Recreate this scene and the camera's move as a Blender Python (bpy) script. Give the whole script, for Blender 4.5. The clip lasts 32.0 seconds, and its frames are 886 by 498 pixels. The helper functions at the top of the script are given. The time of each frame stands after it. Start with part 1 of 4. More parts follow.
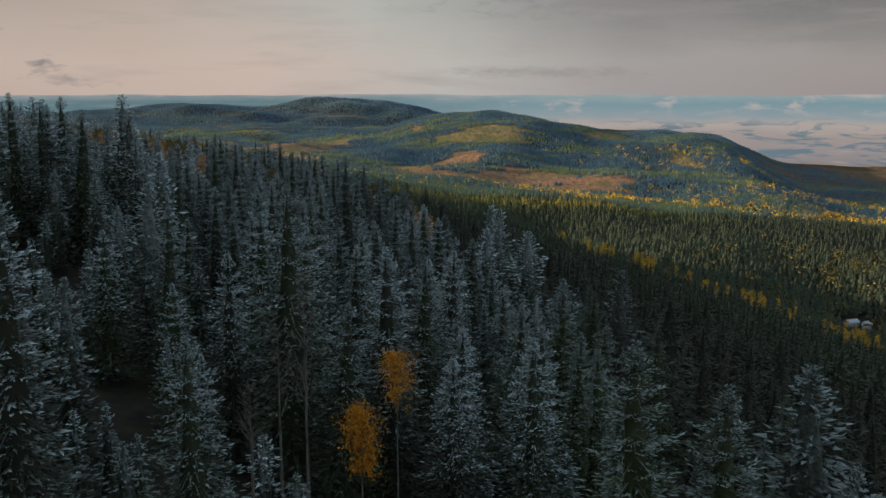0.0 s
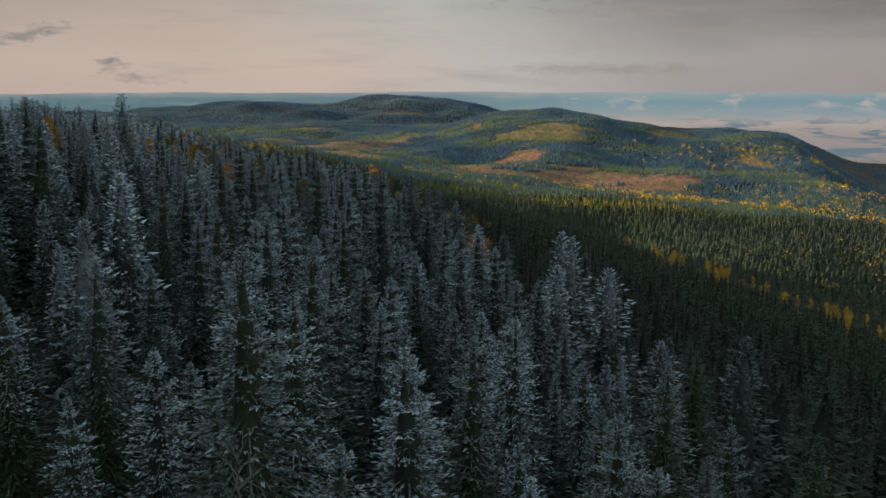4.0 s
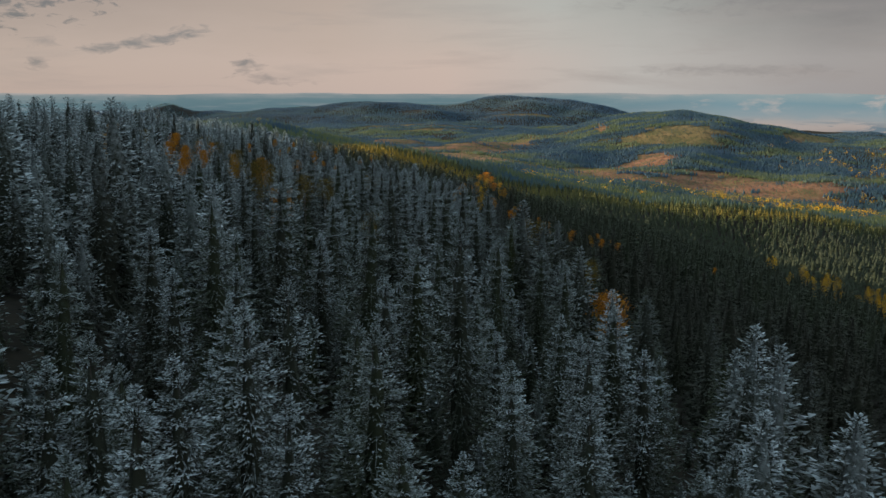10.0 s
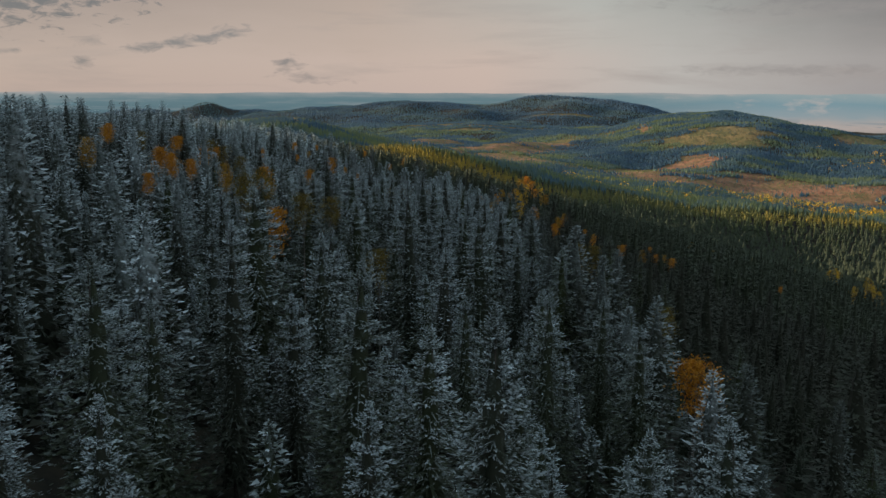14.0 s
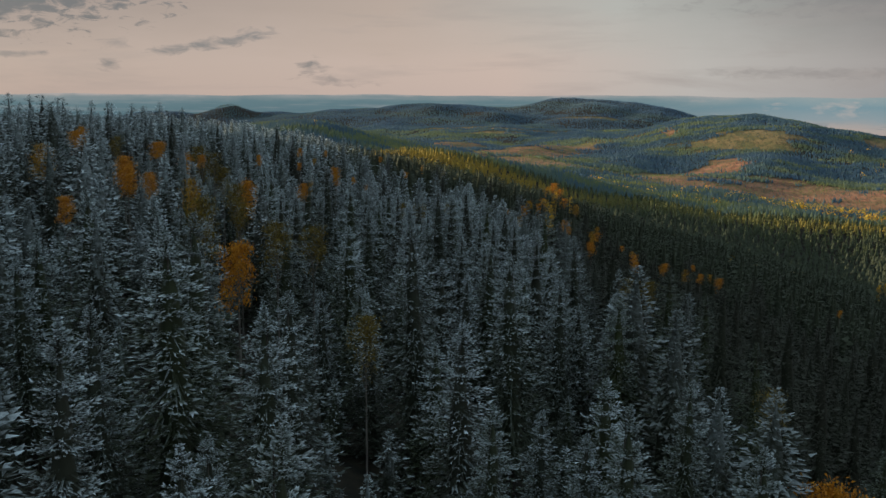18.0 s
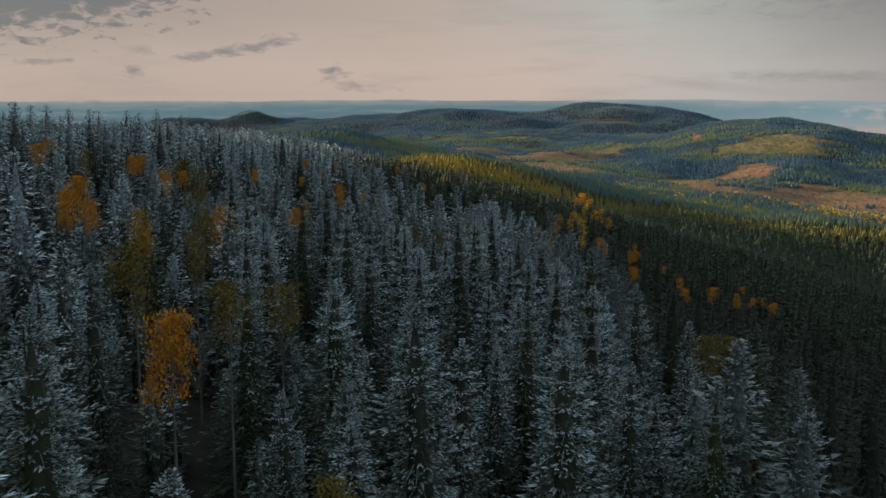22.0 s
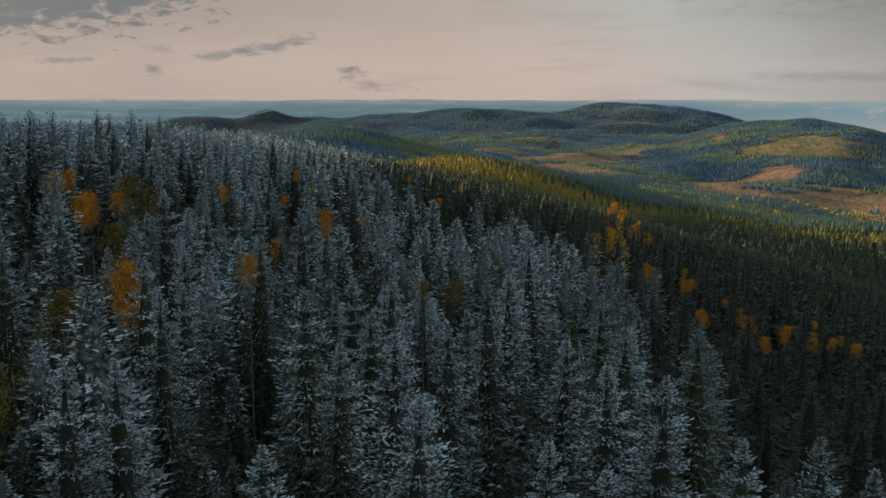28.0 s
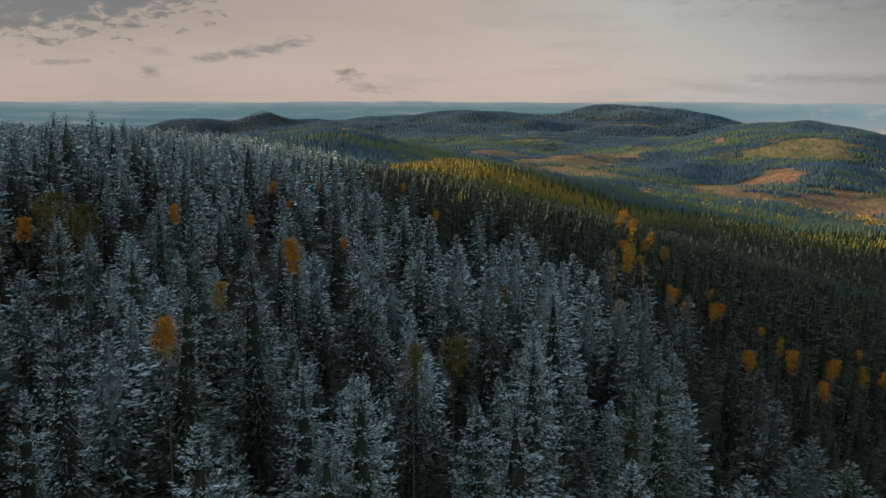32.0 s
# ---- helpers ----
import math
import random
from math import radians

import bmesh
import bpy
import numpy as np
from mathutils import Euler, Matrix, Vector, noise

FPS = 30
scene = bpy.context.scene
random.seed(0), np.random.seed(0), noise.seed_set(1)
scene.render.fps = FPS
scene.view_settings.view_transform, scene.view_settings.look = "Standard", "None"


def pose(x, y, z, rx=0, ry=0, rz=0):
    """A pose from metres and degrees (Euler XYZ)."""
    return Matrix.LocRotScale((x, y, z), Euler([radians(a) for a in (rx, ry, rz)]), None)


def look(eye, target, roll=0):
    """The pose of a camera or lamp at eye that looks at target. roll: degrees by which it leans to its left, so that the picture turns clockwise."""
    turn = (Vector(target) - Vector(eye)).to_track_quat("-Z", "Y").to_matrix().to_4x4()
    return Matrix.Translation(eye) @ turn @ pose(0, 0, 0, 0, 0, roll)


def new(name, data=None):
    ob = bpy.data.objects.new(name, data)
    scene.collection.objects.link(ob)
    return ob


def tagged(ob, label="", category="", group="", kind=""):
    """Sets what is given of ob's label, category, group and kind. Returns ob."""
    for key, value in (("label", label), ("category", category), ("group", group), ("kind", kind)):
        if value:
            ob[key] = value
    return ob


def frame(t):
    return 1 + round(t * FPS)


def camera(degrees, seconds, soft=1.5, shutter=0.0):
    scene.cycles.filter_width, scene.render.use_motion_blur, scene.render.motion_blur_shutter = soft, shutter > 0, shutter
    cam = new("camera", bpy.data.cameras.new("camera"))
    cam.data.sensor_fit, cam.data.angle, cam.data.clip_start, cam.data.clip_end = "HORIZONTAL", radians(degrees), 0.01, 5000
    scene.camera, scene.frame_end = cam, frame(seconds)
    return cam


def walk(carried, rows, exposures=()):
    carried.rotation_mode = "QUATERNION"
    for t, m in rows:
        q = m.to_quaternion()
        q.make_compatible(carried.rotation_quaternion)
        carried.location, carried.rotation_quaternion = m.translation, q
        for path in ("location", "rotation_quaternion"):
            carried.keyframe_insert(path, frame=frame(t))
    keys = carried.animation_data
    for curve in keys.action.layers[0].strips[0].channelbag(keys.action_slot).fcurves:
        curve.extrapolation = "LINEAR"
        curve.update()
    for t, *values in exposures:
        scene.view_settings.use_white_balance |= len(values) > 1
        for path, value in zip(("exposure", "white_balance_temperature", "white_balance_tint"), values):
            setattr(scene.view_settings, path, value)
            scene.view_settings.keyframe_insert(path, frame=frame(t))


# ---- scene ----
cam = camera(50.1, 32.0)

# seconds, x, y, z, yaw to the left, pitch, roll
PATH = [
    (0.0, 0.06, -0.01, -0.02, -0.077, -9.344, -0.129),
    (0.5, 0.11, 3.64, -0.07, 0.331, -9.379, -0.014),
    (1.0, 0.14, 7.30, -0.10, 0.739, -9.423, 0.007),
    (1.5, 0.18, 11.00, -0.10, 1.199, -9.430, -0.034),
    (2.0, 0.22, 14.75, -0.06, 1.671, -9.411, -0.079),
    (2.5, 0.23, 18.56, 0.00, 2.127, -9.376, -0.128),
    (3.0, 0.21, 22.38, 0.07, 2.597, -9.423, -0.075),
    (3.5, 0.19, 26.23, 0.14, 3.056, -9.471, -0.123),
    (5.5, 0.05, 41.89, 0.35, 4.858, -9.495, -0.162),
    (6.0, -0.09, 45.86, 0.41, 5.282, -9.465, -0.200),
    (6.5, -0.25, 49.83, 0.46, 5.762, -9.411, -0.306),
    (7.0, -0.45, 53.78, 0.47, 6.463, -9.391, -0.266),
    (7.5, -0.69, 57.71, 0.46, 7.324, -9.373, -0.228),
    (8.0, -0.96, 61.63, 0.43, 8.114, -9.373, -0.096),
    (8.5, -1.28, 65.54, 0.39, 8.891, -9.379, -0.060),
    (9.0, -1.64, 69.47, 0.37, 9.658, -9.367, -0.105),
    (9.5, -2.03, 73.43, 0.37, 10.345, -9.390, -0.055),
    (10.0, -2.47, 77.41, 0.38, 10.899, -9.411, -0.061),
    (10.5, -2.95, 81.39, 0.39, 11.392, -9.450, -0.041),
    (11.0, -3.48, 85.34, 0.41, 11.886, -9.462, -0.069),
    (11.5, -4.06, 89.21, 0.39, 12.358, -9.459, -0.073),
    (12.0, -4.71, 93.02, 0.35, 12.846, -9.478, 0.002),
    (12.5, -5.42, 96.77, 0.30, 13.273, -9.466, 0.059),
    (13.0, -6.16, 100.50, 0.23, 13.281, -9.466, 0.074),
    (13.5, -6.91, 104.23, 0.20, 13.250, -9.442, 0.082),
    (14.0, -7.68, 107.98, 0.16, 13.225, -9.447, 0.087),
    (14.5, -8.44, 111.74, 0.11, 13.278, -9.451, 0.073),
    (16.5, -11.66, 126.82, -0.30, 14.566, -9.335, -0.060),
    (17.0, -12.50, 130.37, -0.35, 14.527, -9.321, 0.061),
    (17.5, -13.35, 133.88, -0.39, 14.489, -9.287, 0.141),
    (18.0, -14.21, 137.35, -0.44, 14.587, -9.291, 0.198),
    (18.5, -15.08, 140.76, -0.48, 14.876, -9.286, 0.230),
    (19.0, -15.94, 144.14, -0.52, 15.172, -9.290, 0.211),
    (19.5, -16.79, 147.49, -0.55, 15.228, -9.258, 0.146),
    (20.0, -17.64, 150.81, -0.55, 15.225, -9.246, 0.083),
    (20.5, -18.48, 154.10, -0.54, 15.235, -9.176, 0.009),
    (21.0, -19.31, 157.36, -0.53, 15.407, -9.093, -0.037),
    (21.5, -20.14, 160.60, -0.51, 15.664, -9.028, -0.078),
    (22.0, -20.99, 163.81, -0.50, 15.951, -8.996, -0.112),
    (22.5, -21.86, 167.00, -0.50, 16.274, -8.978, -0.125),
    (23.0, -22.76, 170.20, -0.51, 16.387, -8.980, -0.138),
    (23.5, -23.68, 173.42, -0.52, 16.369, -9.010, -0.143),
    (24.0, -24.62, 176.67, -0.51, 16.585, -9.024, -0.115),
    (24.5, -25.55, 179.93, -0.52, 17.107, -9.078, 0.001),
    (25.0, -26.50, 183.18, -0.52, 17.163, -9.096, -0.006),
    (25.5, -27.47, 186.40, -0.53, 17.134, -9.109, 0.056),
    (27.5, -31.34, 199.08, -0.59, 17.011, -9.032, 0.084),
    (28.0, -32.28, 202.21, -0.61, 16.991, -9.019, 0.049),
    (28.5, -33.22, 205.32, -0.63, 16.960, -8.982, 0.010),
    (29.0, -34.17, 208.43, -0.67, 16.936, -8.972, -0.024),
    (29.5, -35.13, 211.53, -0.71, 16.902, -8.984, 0.026),
    (30.0, -36.09, 214.62, -0.75, 16.883, -8.974, 0.030),
    (30.5, -37.07, 217.69, -0.79, 16.857, -8.969, 0.088),
    (31.0, -38.03, 220.75, -0.84, 16.821, -8.963, 0.083),
    (31.5, -38.98, 223.82, -0.88, 16.802, -8.929, 0.116),
    (32.0, -39.93, 226.89, -0.93, 16.795, -8.898, 0.085),
]
EYE = 45.0
walk(cam, [(t, pose(x, y, z + EYE, 90 + p, 0, a) @ pose(0, 0, 0, 0, 0, r)) for t, x, y, z, a, p, r in PATH],
     exposures=[(0.0, 0.4), (32.0, 0.4)])

# ---- world and sun ----
SUN_AZ, SUN_EL = 88.0, 12.0          # degrees to the left of +y, degrees above the horizon
world = bpy.data.worlds.new("sky")
scene.world = world
world.use_nodes = True
wn, wl = world.node_tree.nodes, world.node_tree.links
wn.clear()


def link(tree, a, b):
    tree.links.new(a, b)


def ramp(tree, src, stops):
    n = tree.nodes.new("ShaderNodeValToRGB")
    el = n.color_ramp.elements
    while len(el) < len(stops):
        el.new(0.5)
    for e, (p, c) in zip(el, stops):
        e.position = p
        e.color = (*c, 1) if len(c) == 3 else c
    tree.links.new(src, n.inputs[0])
    return n.outputs[0]


def noise_tex(tree, vec, scale, detail=4, rough=0.55, distortion=0.0):
    n = tree.nodes.new("ShaderNodeTexNoise")
    n.inputs["Scale"].default_value = scale
    n.inputs["Detail"].default_value = detail
    n.inputs["Roughness"].default_value = rough
    n.inputs["Distortion"].default_value = distortion
    if vec is not None:
        tree.links.new(vec, n.inputs["Vector"])
    return n.outputs["Fac"]


def mix_col(tree, fac, a, b, mode="MIX"):
    n = tree.nodes.new("ShaderNodeMix")
    n.data_type, n.blend_type = "RGBA", mode
    for sock, v in ((n.inputs[0], fac), (n.inputs[6], a), (n.inputs[7], b)):
        if isinstance(v, (int, float)):
            sock.default_value = v
        elif isinstance(v, tuple):
            sock.default_value = (*v, 1)
        else:
            tree.links.new(v, sock)
    return n.outputs[2]


def maths(tree, op, a, b=0.0, clamp=False):
    n = tree.nodes.new("ShaderNodeMath")
    n.operation, n.use_clamp = op, clamp
    for sock, v in zip(n.inputs, (a, b)):
        if isinstance(v, (int, float)):
            sock.default_value = v
        else:
            tree.links.new(v, sock)
    return n.outputs[0]


def mapped(tree, vec, scale=(1, 1, 1), loc=(0, 0, 0), rot=(0, 0, 0)):
    n = tree.nodes.new("ShaderNodeMapping")
    n.inputs["Scale"].default_value = scale
    n.inputs["Location"].default_value = loc
    n.inputs["Rotation"].default_value = rot
    tree.links.new(vec, n.inputs["Vector"])
    return n.outputs[0]


sky = wn.new("ShaderNodeTexSky")
sky.sky_type, sky.sun_disc = "NISHITA", False
sky.sun_elevation, sky.sun_rotation = radians(SUN_EL), radians(-SUN_AZ)
sky.altitude, sky.air_density, sky.dust_density, sky.ozone_density = 800, 1.0, 2.0, 1.0
wt = world.node_tree
co = wn.new("ShaderNodeTexCoord").outputs["Generated"]
# thin high cloud over the whole sky, warmer towards the sun's side, with grey wisps drawn out sideways
sep = wn.new("ShaderNodeSeparateXYZ")
wl.new(co, sep.inputs[0])
side = maths(wt, "ADD", maths(wt, "MULTIPLY", sep.outputs[0], -0.9), 0.45, True)
low_sky = ramp(wt, side, [(0.05, (0.32, 0.285, 0.285)), (0.29, (0.36, 0.338, 0.338)), (0.45, (0.495, 0.47, 0.45)), (0.62, (0.585, 0.463, 0.412)), (1.0, (0.485, 0.385, 0.345))])
high_sky = ramp(wt, side, [(0.05, (0.16, 0.15, 0.15)), (0.27, (0.21, 0.196, 0.196)), (0.40, (0.34, 0.335, 0.32)), (0.52, (0.46, 0.455, 0.425)), (0.72, (0.48, 0.38, 0.325)), (1.0, (0.36, 0.285, 0.255))])
drift = noise_tex(wt, mapped(wt, co, (4, 4, 16)), 1.5, 5, 0.6)
lift = maths(wt, "ADD", sep.outputs[2], maths(wt, "MULTIPLY", maths(wt, "SUBTRACT", drift, 0.5), 0.05))
veil = mix_col(wt, ramp(wt, lift, [(0.03, (0, 0, 0)), (0.085, (1, 1, 1))]), low_sky, high_sky)
overhead = ramp(wt, sep.outputs[2], [(0.10, (0, 0, 0)), (0.55, (1, 1, 1))])
veil = mix_col(wt, overhead, veil, (0.48, 0.635, 0.775))
wisps = noise_tex(wt, mapped(wt, co, (3.2, 3.2, 26.0)), 1.6, 6, 0.6, 0.4)
wisp_mask = ramp(wt, wisps, [(0.50, (0, 0, 0)), (0.72, (1, 1, 1))])
veil = mix_col(wt, maths(wt, "MULTIPLY", wisp_mask, 0.45), veil, (0.33, 0.29, 0.28))
# the few grey clouds low over the far hills: bearing, height, half length, half height in tangents, strength
u = maths(wt, "DIVIDE", sep.outputs[0], maths(wt, "MAXIMUM", sep.outputs[1], 0.02))
v = maths(wt, "DIVIDE", sep.outputs[2], maths(wt, "MAXIMUM", sep.outputs[1], 0.02))
puff = noise_tex(wt, mapped(wt, co, (9, 9, 26)), 5.5, 6, 0.6, 0.6)
ahead = maths(wt, "GREATER_THAN", sep.outputs[1], 0.05)
for bear, high, hl, hh, tilt, dark in ((28.9, 2.66, 3.0, 0.28, 0.12, 1.0), (25.8, 3.25, 1.1, 0.36, 0.1, 1.0), (38.5, 5.4, 7.6, 2.0, 0.0, 1.0), (40.0, 5.0, 6.4, 1.6, 0.0, 1.0), (38.0, 5.8, 8.0, 2.0, 0.0, 1.0), (36.5, 5.6, 6.0, 1.5, 0.0, 1.0), (33.6, 1.65, 0.8, 0.28, 0.1, 0.9), (33.3, 2.8, 1.0, 0.4, 0.0, 0.5),
                                       (22.5, 1.6, 0.9, 0.36, 0.0, 1.0), (21.0, 0.75, 1.7, 0.26, -0.1, 0.6), (38.5, 2.1, 2.0, 0.22, 0.0, 0.7), (-12.0, 5.6, 9.0, 1.1, 0.0, 0.6), (-22.0, 3.0, 6.0, 0.3, 0.0, 0.4), (-6.0, 1.2, 4.0, 0.25, 0.0, 0.4)):
    cu, cv = -math.tan(radians(bear)), math.tan(radians(high)) / math.cos(radians(bear))
    du = maths(wt, "DIVIDE", maths(wt, "SUBTRACT", u, cu), math.tan(radians(hl)) * 1.2)
    dv = maths(wt, "SUBTRACT", v, cv)
    dv = maths(wt, "DIVIDE", maths(wt, "SUBTRACT", dv, maths(wt, "MULTIPLY", du, tilt * math.tan(radians(hl)))), math.tan(radians(hh)) * 1.2)
    r2 = maths(wt, "ADD", maths(wt, "MULTIPLY", du, du), maths(wt, "MULTIPLY", dv, dv))
    m = maths(wt, "MULTIPLY", maths(wt, "SUBTRACT", maths(wt, "MULTIPLY", puff, 4.2), maths(wt, "ADD", maths(wt, "SQRT", r2), 0.95)), 0.85, True)
    m = maths(wt, "MULTIPLY", maths(wt, "MULTIPLY", m, dark, True), ahead)
    veil = mix_col(wt, m, veil, (0.16, 0.155, 0.165) if hl > 5.5 and bear > 0 else (0.235, 0.22, 0.225))
bg1, bg2, mixs, wout = wn.new("ShaderNodeBackground"), wn.new("ShaderNodeBackground"), wn.new("ShaderNodeMixShader"), wn.new("ShaderNodeOutputWorld")
wl.new(sky.outputs[0], bg1.inputs[0])
bg1.inputs[1].default_value = 0.08
wl.new(veil, bg2.inputs[0])
bg2.inputs[1].default_value = 0.78
mixs.inputs[0].default_value = 0.9
wl.new(bg1.outputs[0], mixs.inputs[1])
wl.new(bg2.outputs[0], mixs.inputs[2])
wl.new(mixs.outputs[0], wout.inputs[0])

sun_data = bpy.data.lights.new("sun", "SUN")
sun_data.energy, sun_data.angle, sun_data.color = 5.0, radians(0.6), (1.0, 0.84, 0.62)
sun = new("sun", sun_data)
a, e = radians(SUN_AZ), radians(SUN_EL)
sun.matrix_world = look((-3000 * math.sin(a) * math.cos(e), 3000 * math.cos(a) * math.cos(e), 3000 * math.sin(e)), (0, 0, 0))


# ---- land ----
def bump(x, y, cx, cy, sx, sy, turn=0.0):
    c, s = math.cos(radians(turn)), math.sin(radians(turn))
    u, v = (x - cx) * c + (y - cy) * s, -(x - cx) * s + (y - cy) * c
    return np.exp(-0.5 * ((u / sx) ** 2 + (v / sy) ** 2))


def softmax(a, b, k):
    m = np.maximum(a, b)
    return m + k * np.log(np.exp((a - m) / k) + np.exp((b - m) / k))


def smooth(k):
    k = np.clip(k, 0, 1)
    return k * k * (3 - 2 * k)


def wave(x, y, size, seed):
    """Smooth waviness from -1 to 1 made of a few turned sines."""
    r = np.random.RandomState(seed)
    out = 0 * x
    for n in range(7):
        t, p, q = r.uniform(0, math.tau), r.uniform(0, math.tau), r.uniform(0.6, 1.9)
        out = out + np.sin((x * math.cos(t) + y * math.sin(t)) * math.tau * q / size + p) / q
    return out / 4.0


TREE = 20.0


def near_slope(x, y):
    """The canopy of the hillside under the camera, which falls to the right and ahead."""
    c = -9.95 - 0.245 * x - 0.0596 * y - 2.63e-4 * x * x - 3.7e-5 * x * y - 6.28e-5 * y * y
    # past its shoulder it drops faster for a while
    c = c - 17 * np.tanh(np.maximum(0, x - 25 + 0.25 * (y - 100)) * 0.021) * np.exp(-(y / 430.0) ** 2)
    c = c - 6 * bump(x, y, -25, 385, 70, 70) + 3 * bump(x, y, -48, 265, 30, 60) - 4 * bump(x, y, 5, 75, 25, 30) - 3 * bump(x, y, -120, 300, 50, 60)
    return -softmax(-c, 1.0 + 0.022 * y, 3.0) + 4 * bump(x, y, -200, 355, 65, 50) + 4 * bump(x, y, -64, 138, 24, 34)


def far_land(x, y):
    z = -178 - 0.012 * x + 0 * y
    z = z + 45 * bump(x, y, -500, 2300, 600, 600)
    z = z + 112 * bump(x, y, -700, 1560, 230, 300)
    z = z + 64 * bump(x, y, -370, 1120, 170, 240) + 34 * bump(x, y, -60, 1300, 300, 240)
    # the long ridge at the back with its knolls
    z = z + 126 * bump(x, y, -400, 4350, 320, 420) + 30 * bump(x, y, -1000, 4250, 190, 300) + 20 * bump(x, y, -620, 4400, 60, 90) + 18 * bump(x, y, -420, 4450, 150, 90)
    z = z + 100 * bump(x, y, -1330, 4250, 430, 520) + 30 * bump(x, y, -40, 4300, 150, 200)
    z = z + 40 * bump(x, y, -700, 3300, 500, 300)
    # the hill across the valley
    z = z + 106 * bump(x, y, 170, 3000, 235, 430) + 56 * bump(x, y, 690, 2700, 150, 380) + 8 * bump(x, y, 330, 2800, 160, 200)
    # the lone knob and its low shoulder
    z = z + 46 * bump(x, y, -2030, 4064, 62, 110) + 52 * bump(x, y, -2080, 4060, 260, 220) + 62 * bump(x, y, -2370, 3900, 130, 160)
    z = z - 60 * bump(x, y, -2600, 2600, 900, 900)
    # the broad valley opens to the right
    z = z - 140 * smooth((x - 0.28 * y) / 380) * smooth((y - 1500) / 1000)
    # unseen hill added beyond the edge of sight, to shade the far left hump
    z = z + 260 * bump(x, y, -1640, 1640, 190, 190)
    return z + 11 * wave(x, y, 650, 3) + 8 * wave(x, y, 260, 4)


def tree_size(x, y):
    """Height of the full-grown conifers: lower on the far hills."""
    d = np.hypot(x, y)
    return TREE - 9.0 * np.clip((d - 700) / 600, 0, 1) - 4.5 * np.clip((d - 1300) / 1700, 0, 1)


def canopy_z(x, y):
    z = softmax(np.maximum(near_slope(x, y), -400), far_land(x, y), 9.0)
    # unseen rise added behind and left of the flight, keeping sun off the slope
    return z + 430 / (1 + np.exp(np.clip((x + 0.9 * np.maximum(y, -300) + 620) / 90, -50, 50)))


def ground_z(x, y):
    x, y = np.asarray(x, float), np.asarray(y, float)
    return canopy_z(x, y) + EYE - 0.88 * tree_size(x, y) + 0.5 * wave(x, y, 60, 5)


def mesh_from(name, verts, faces, look_at=None, smooth=False):
    """A mesh from arrays: verts (n, 3), faces (m, 3), and a value triple at each vertex."""
    me = bpy.data.meshes.new(name)
    verts, faces = np.asarray(verts, np.float32), np.asarray(faces, np.int32)
    k = faces.shape[1]
    me.vertices.add(len(verts))
    me.vertices.foreach_set("co", verts.ravel())
    me.loops.add(faces.size)
    me.loops.foreach_set("vertex_index", faces.ravel())
    me.polygons.add(len(faces))
    me.polygons.foreach_set("loop_start", np.arange(0, faces.size, k, dtype=np.int32))
    if smooth:
        me.polygons.foreach_set("use_smooth", np.ones(len(faces), bool))
    if look_at is not None:
        at = me.attributes.new("look", "FLOAT_VECTOR", "POINT")
        at.data.foreach_set("vector", np.asarray(look_at, np.float32).ravel())
    me.update(calc_edges=True)
    return me


# ---- materials ----
def material(name, rough=0.8):
    m = bpy.data.materials.new(name)
    m.use_nodes = True
    b = m.node_tree.nodes["Principled BSDF"]
    b.inputs["Roughness"].default_value = rough
    b.inputs["Specular IOR Level"].default_value = 0.2
    return m, m.node_tree, b


def needle_material(name, inner, rime):
    """Conifer needles: dark green inside, rimed with frost towards the tips; look = (tip, frost, tone)."""
    m, t, b = material(name, 0.75)
    at = t.nodes.new("ShaderNodeAttribute")
    at.attribute_name = "look"
    s = t.nodes.new("ShaderNodeSeparateXYZ")
    link(t, at.outputs["Vector"], s.inputs[0])
    geo = t.nodes.new("ShaderNodeNewGeometry")
    obj = t.nodes.new("ShaderNodeTexCoord").outputs["Object"]
    n = noise_tex(t, obj, 2.3, 3)
    fine = noise_tex(t, obj, 14.0, 2)
    green = ramp(t, s.outputs[2], inner)
    green = mix_col(t, maths(t, "MULTIPLY", geo.outputs["Random Per Island"], 0.2), green, (0.045, 0.060, 0.028))
    f = maths(t, "ADD", s.outputs[0], maths(t, "MULTIPLY", maths(t, "SUBTRACT", n, 0.5), 0.7))
    f = maths(t, "ADD", f, maths(t, "MULTIPLY", maths(t, "SUBTRACT", fine, 0.5), 0.35))
    f = maths(t, "ADD", f, maths(t, "MULTIPLY", maths(t, "SUBTRACT", geo.outputs["Random Per Island"], 0.5), 0.22))
    f = ramp(t, f, [(0.12, (0, 0, 0)), (0.45, (0.5, 0.5, 0.5)), (0.95, (1, 1, 1))])
    f = maths(t, "MULTIPLY", f, s.outputs[1], True)
    link(t, mix_col(t, f, green, rime), b.inputs["Base Color"])
    return m


def leaf_material(name, c1, c2, c3):
    m, t, b = material(name, 0.7)
    geo = t.nodes.new("ShaderNodeNewGeometry")
    obj = t.nodes.new("ShaderNodeTexCoord").outputs["Object"]
    n = maths(t, "ADD", maths(t, "MULTIPLY", noise_tex(t, obj, 0.9, 3), 0.6), maths(t, "MULTIPLY", geo.outputs["Random Per Island"], 0.45))
    link(t, ramp(t, n, [(0.2, c1), (0.5, c2), (0.85, c3)]), b.inputs["Base Color"])
    b.inputs["Transmission Weight"].default_value = 0.0
    return m


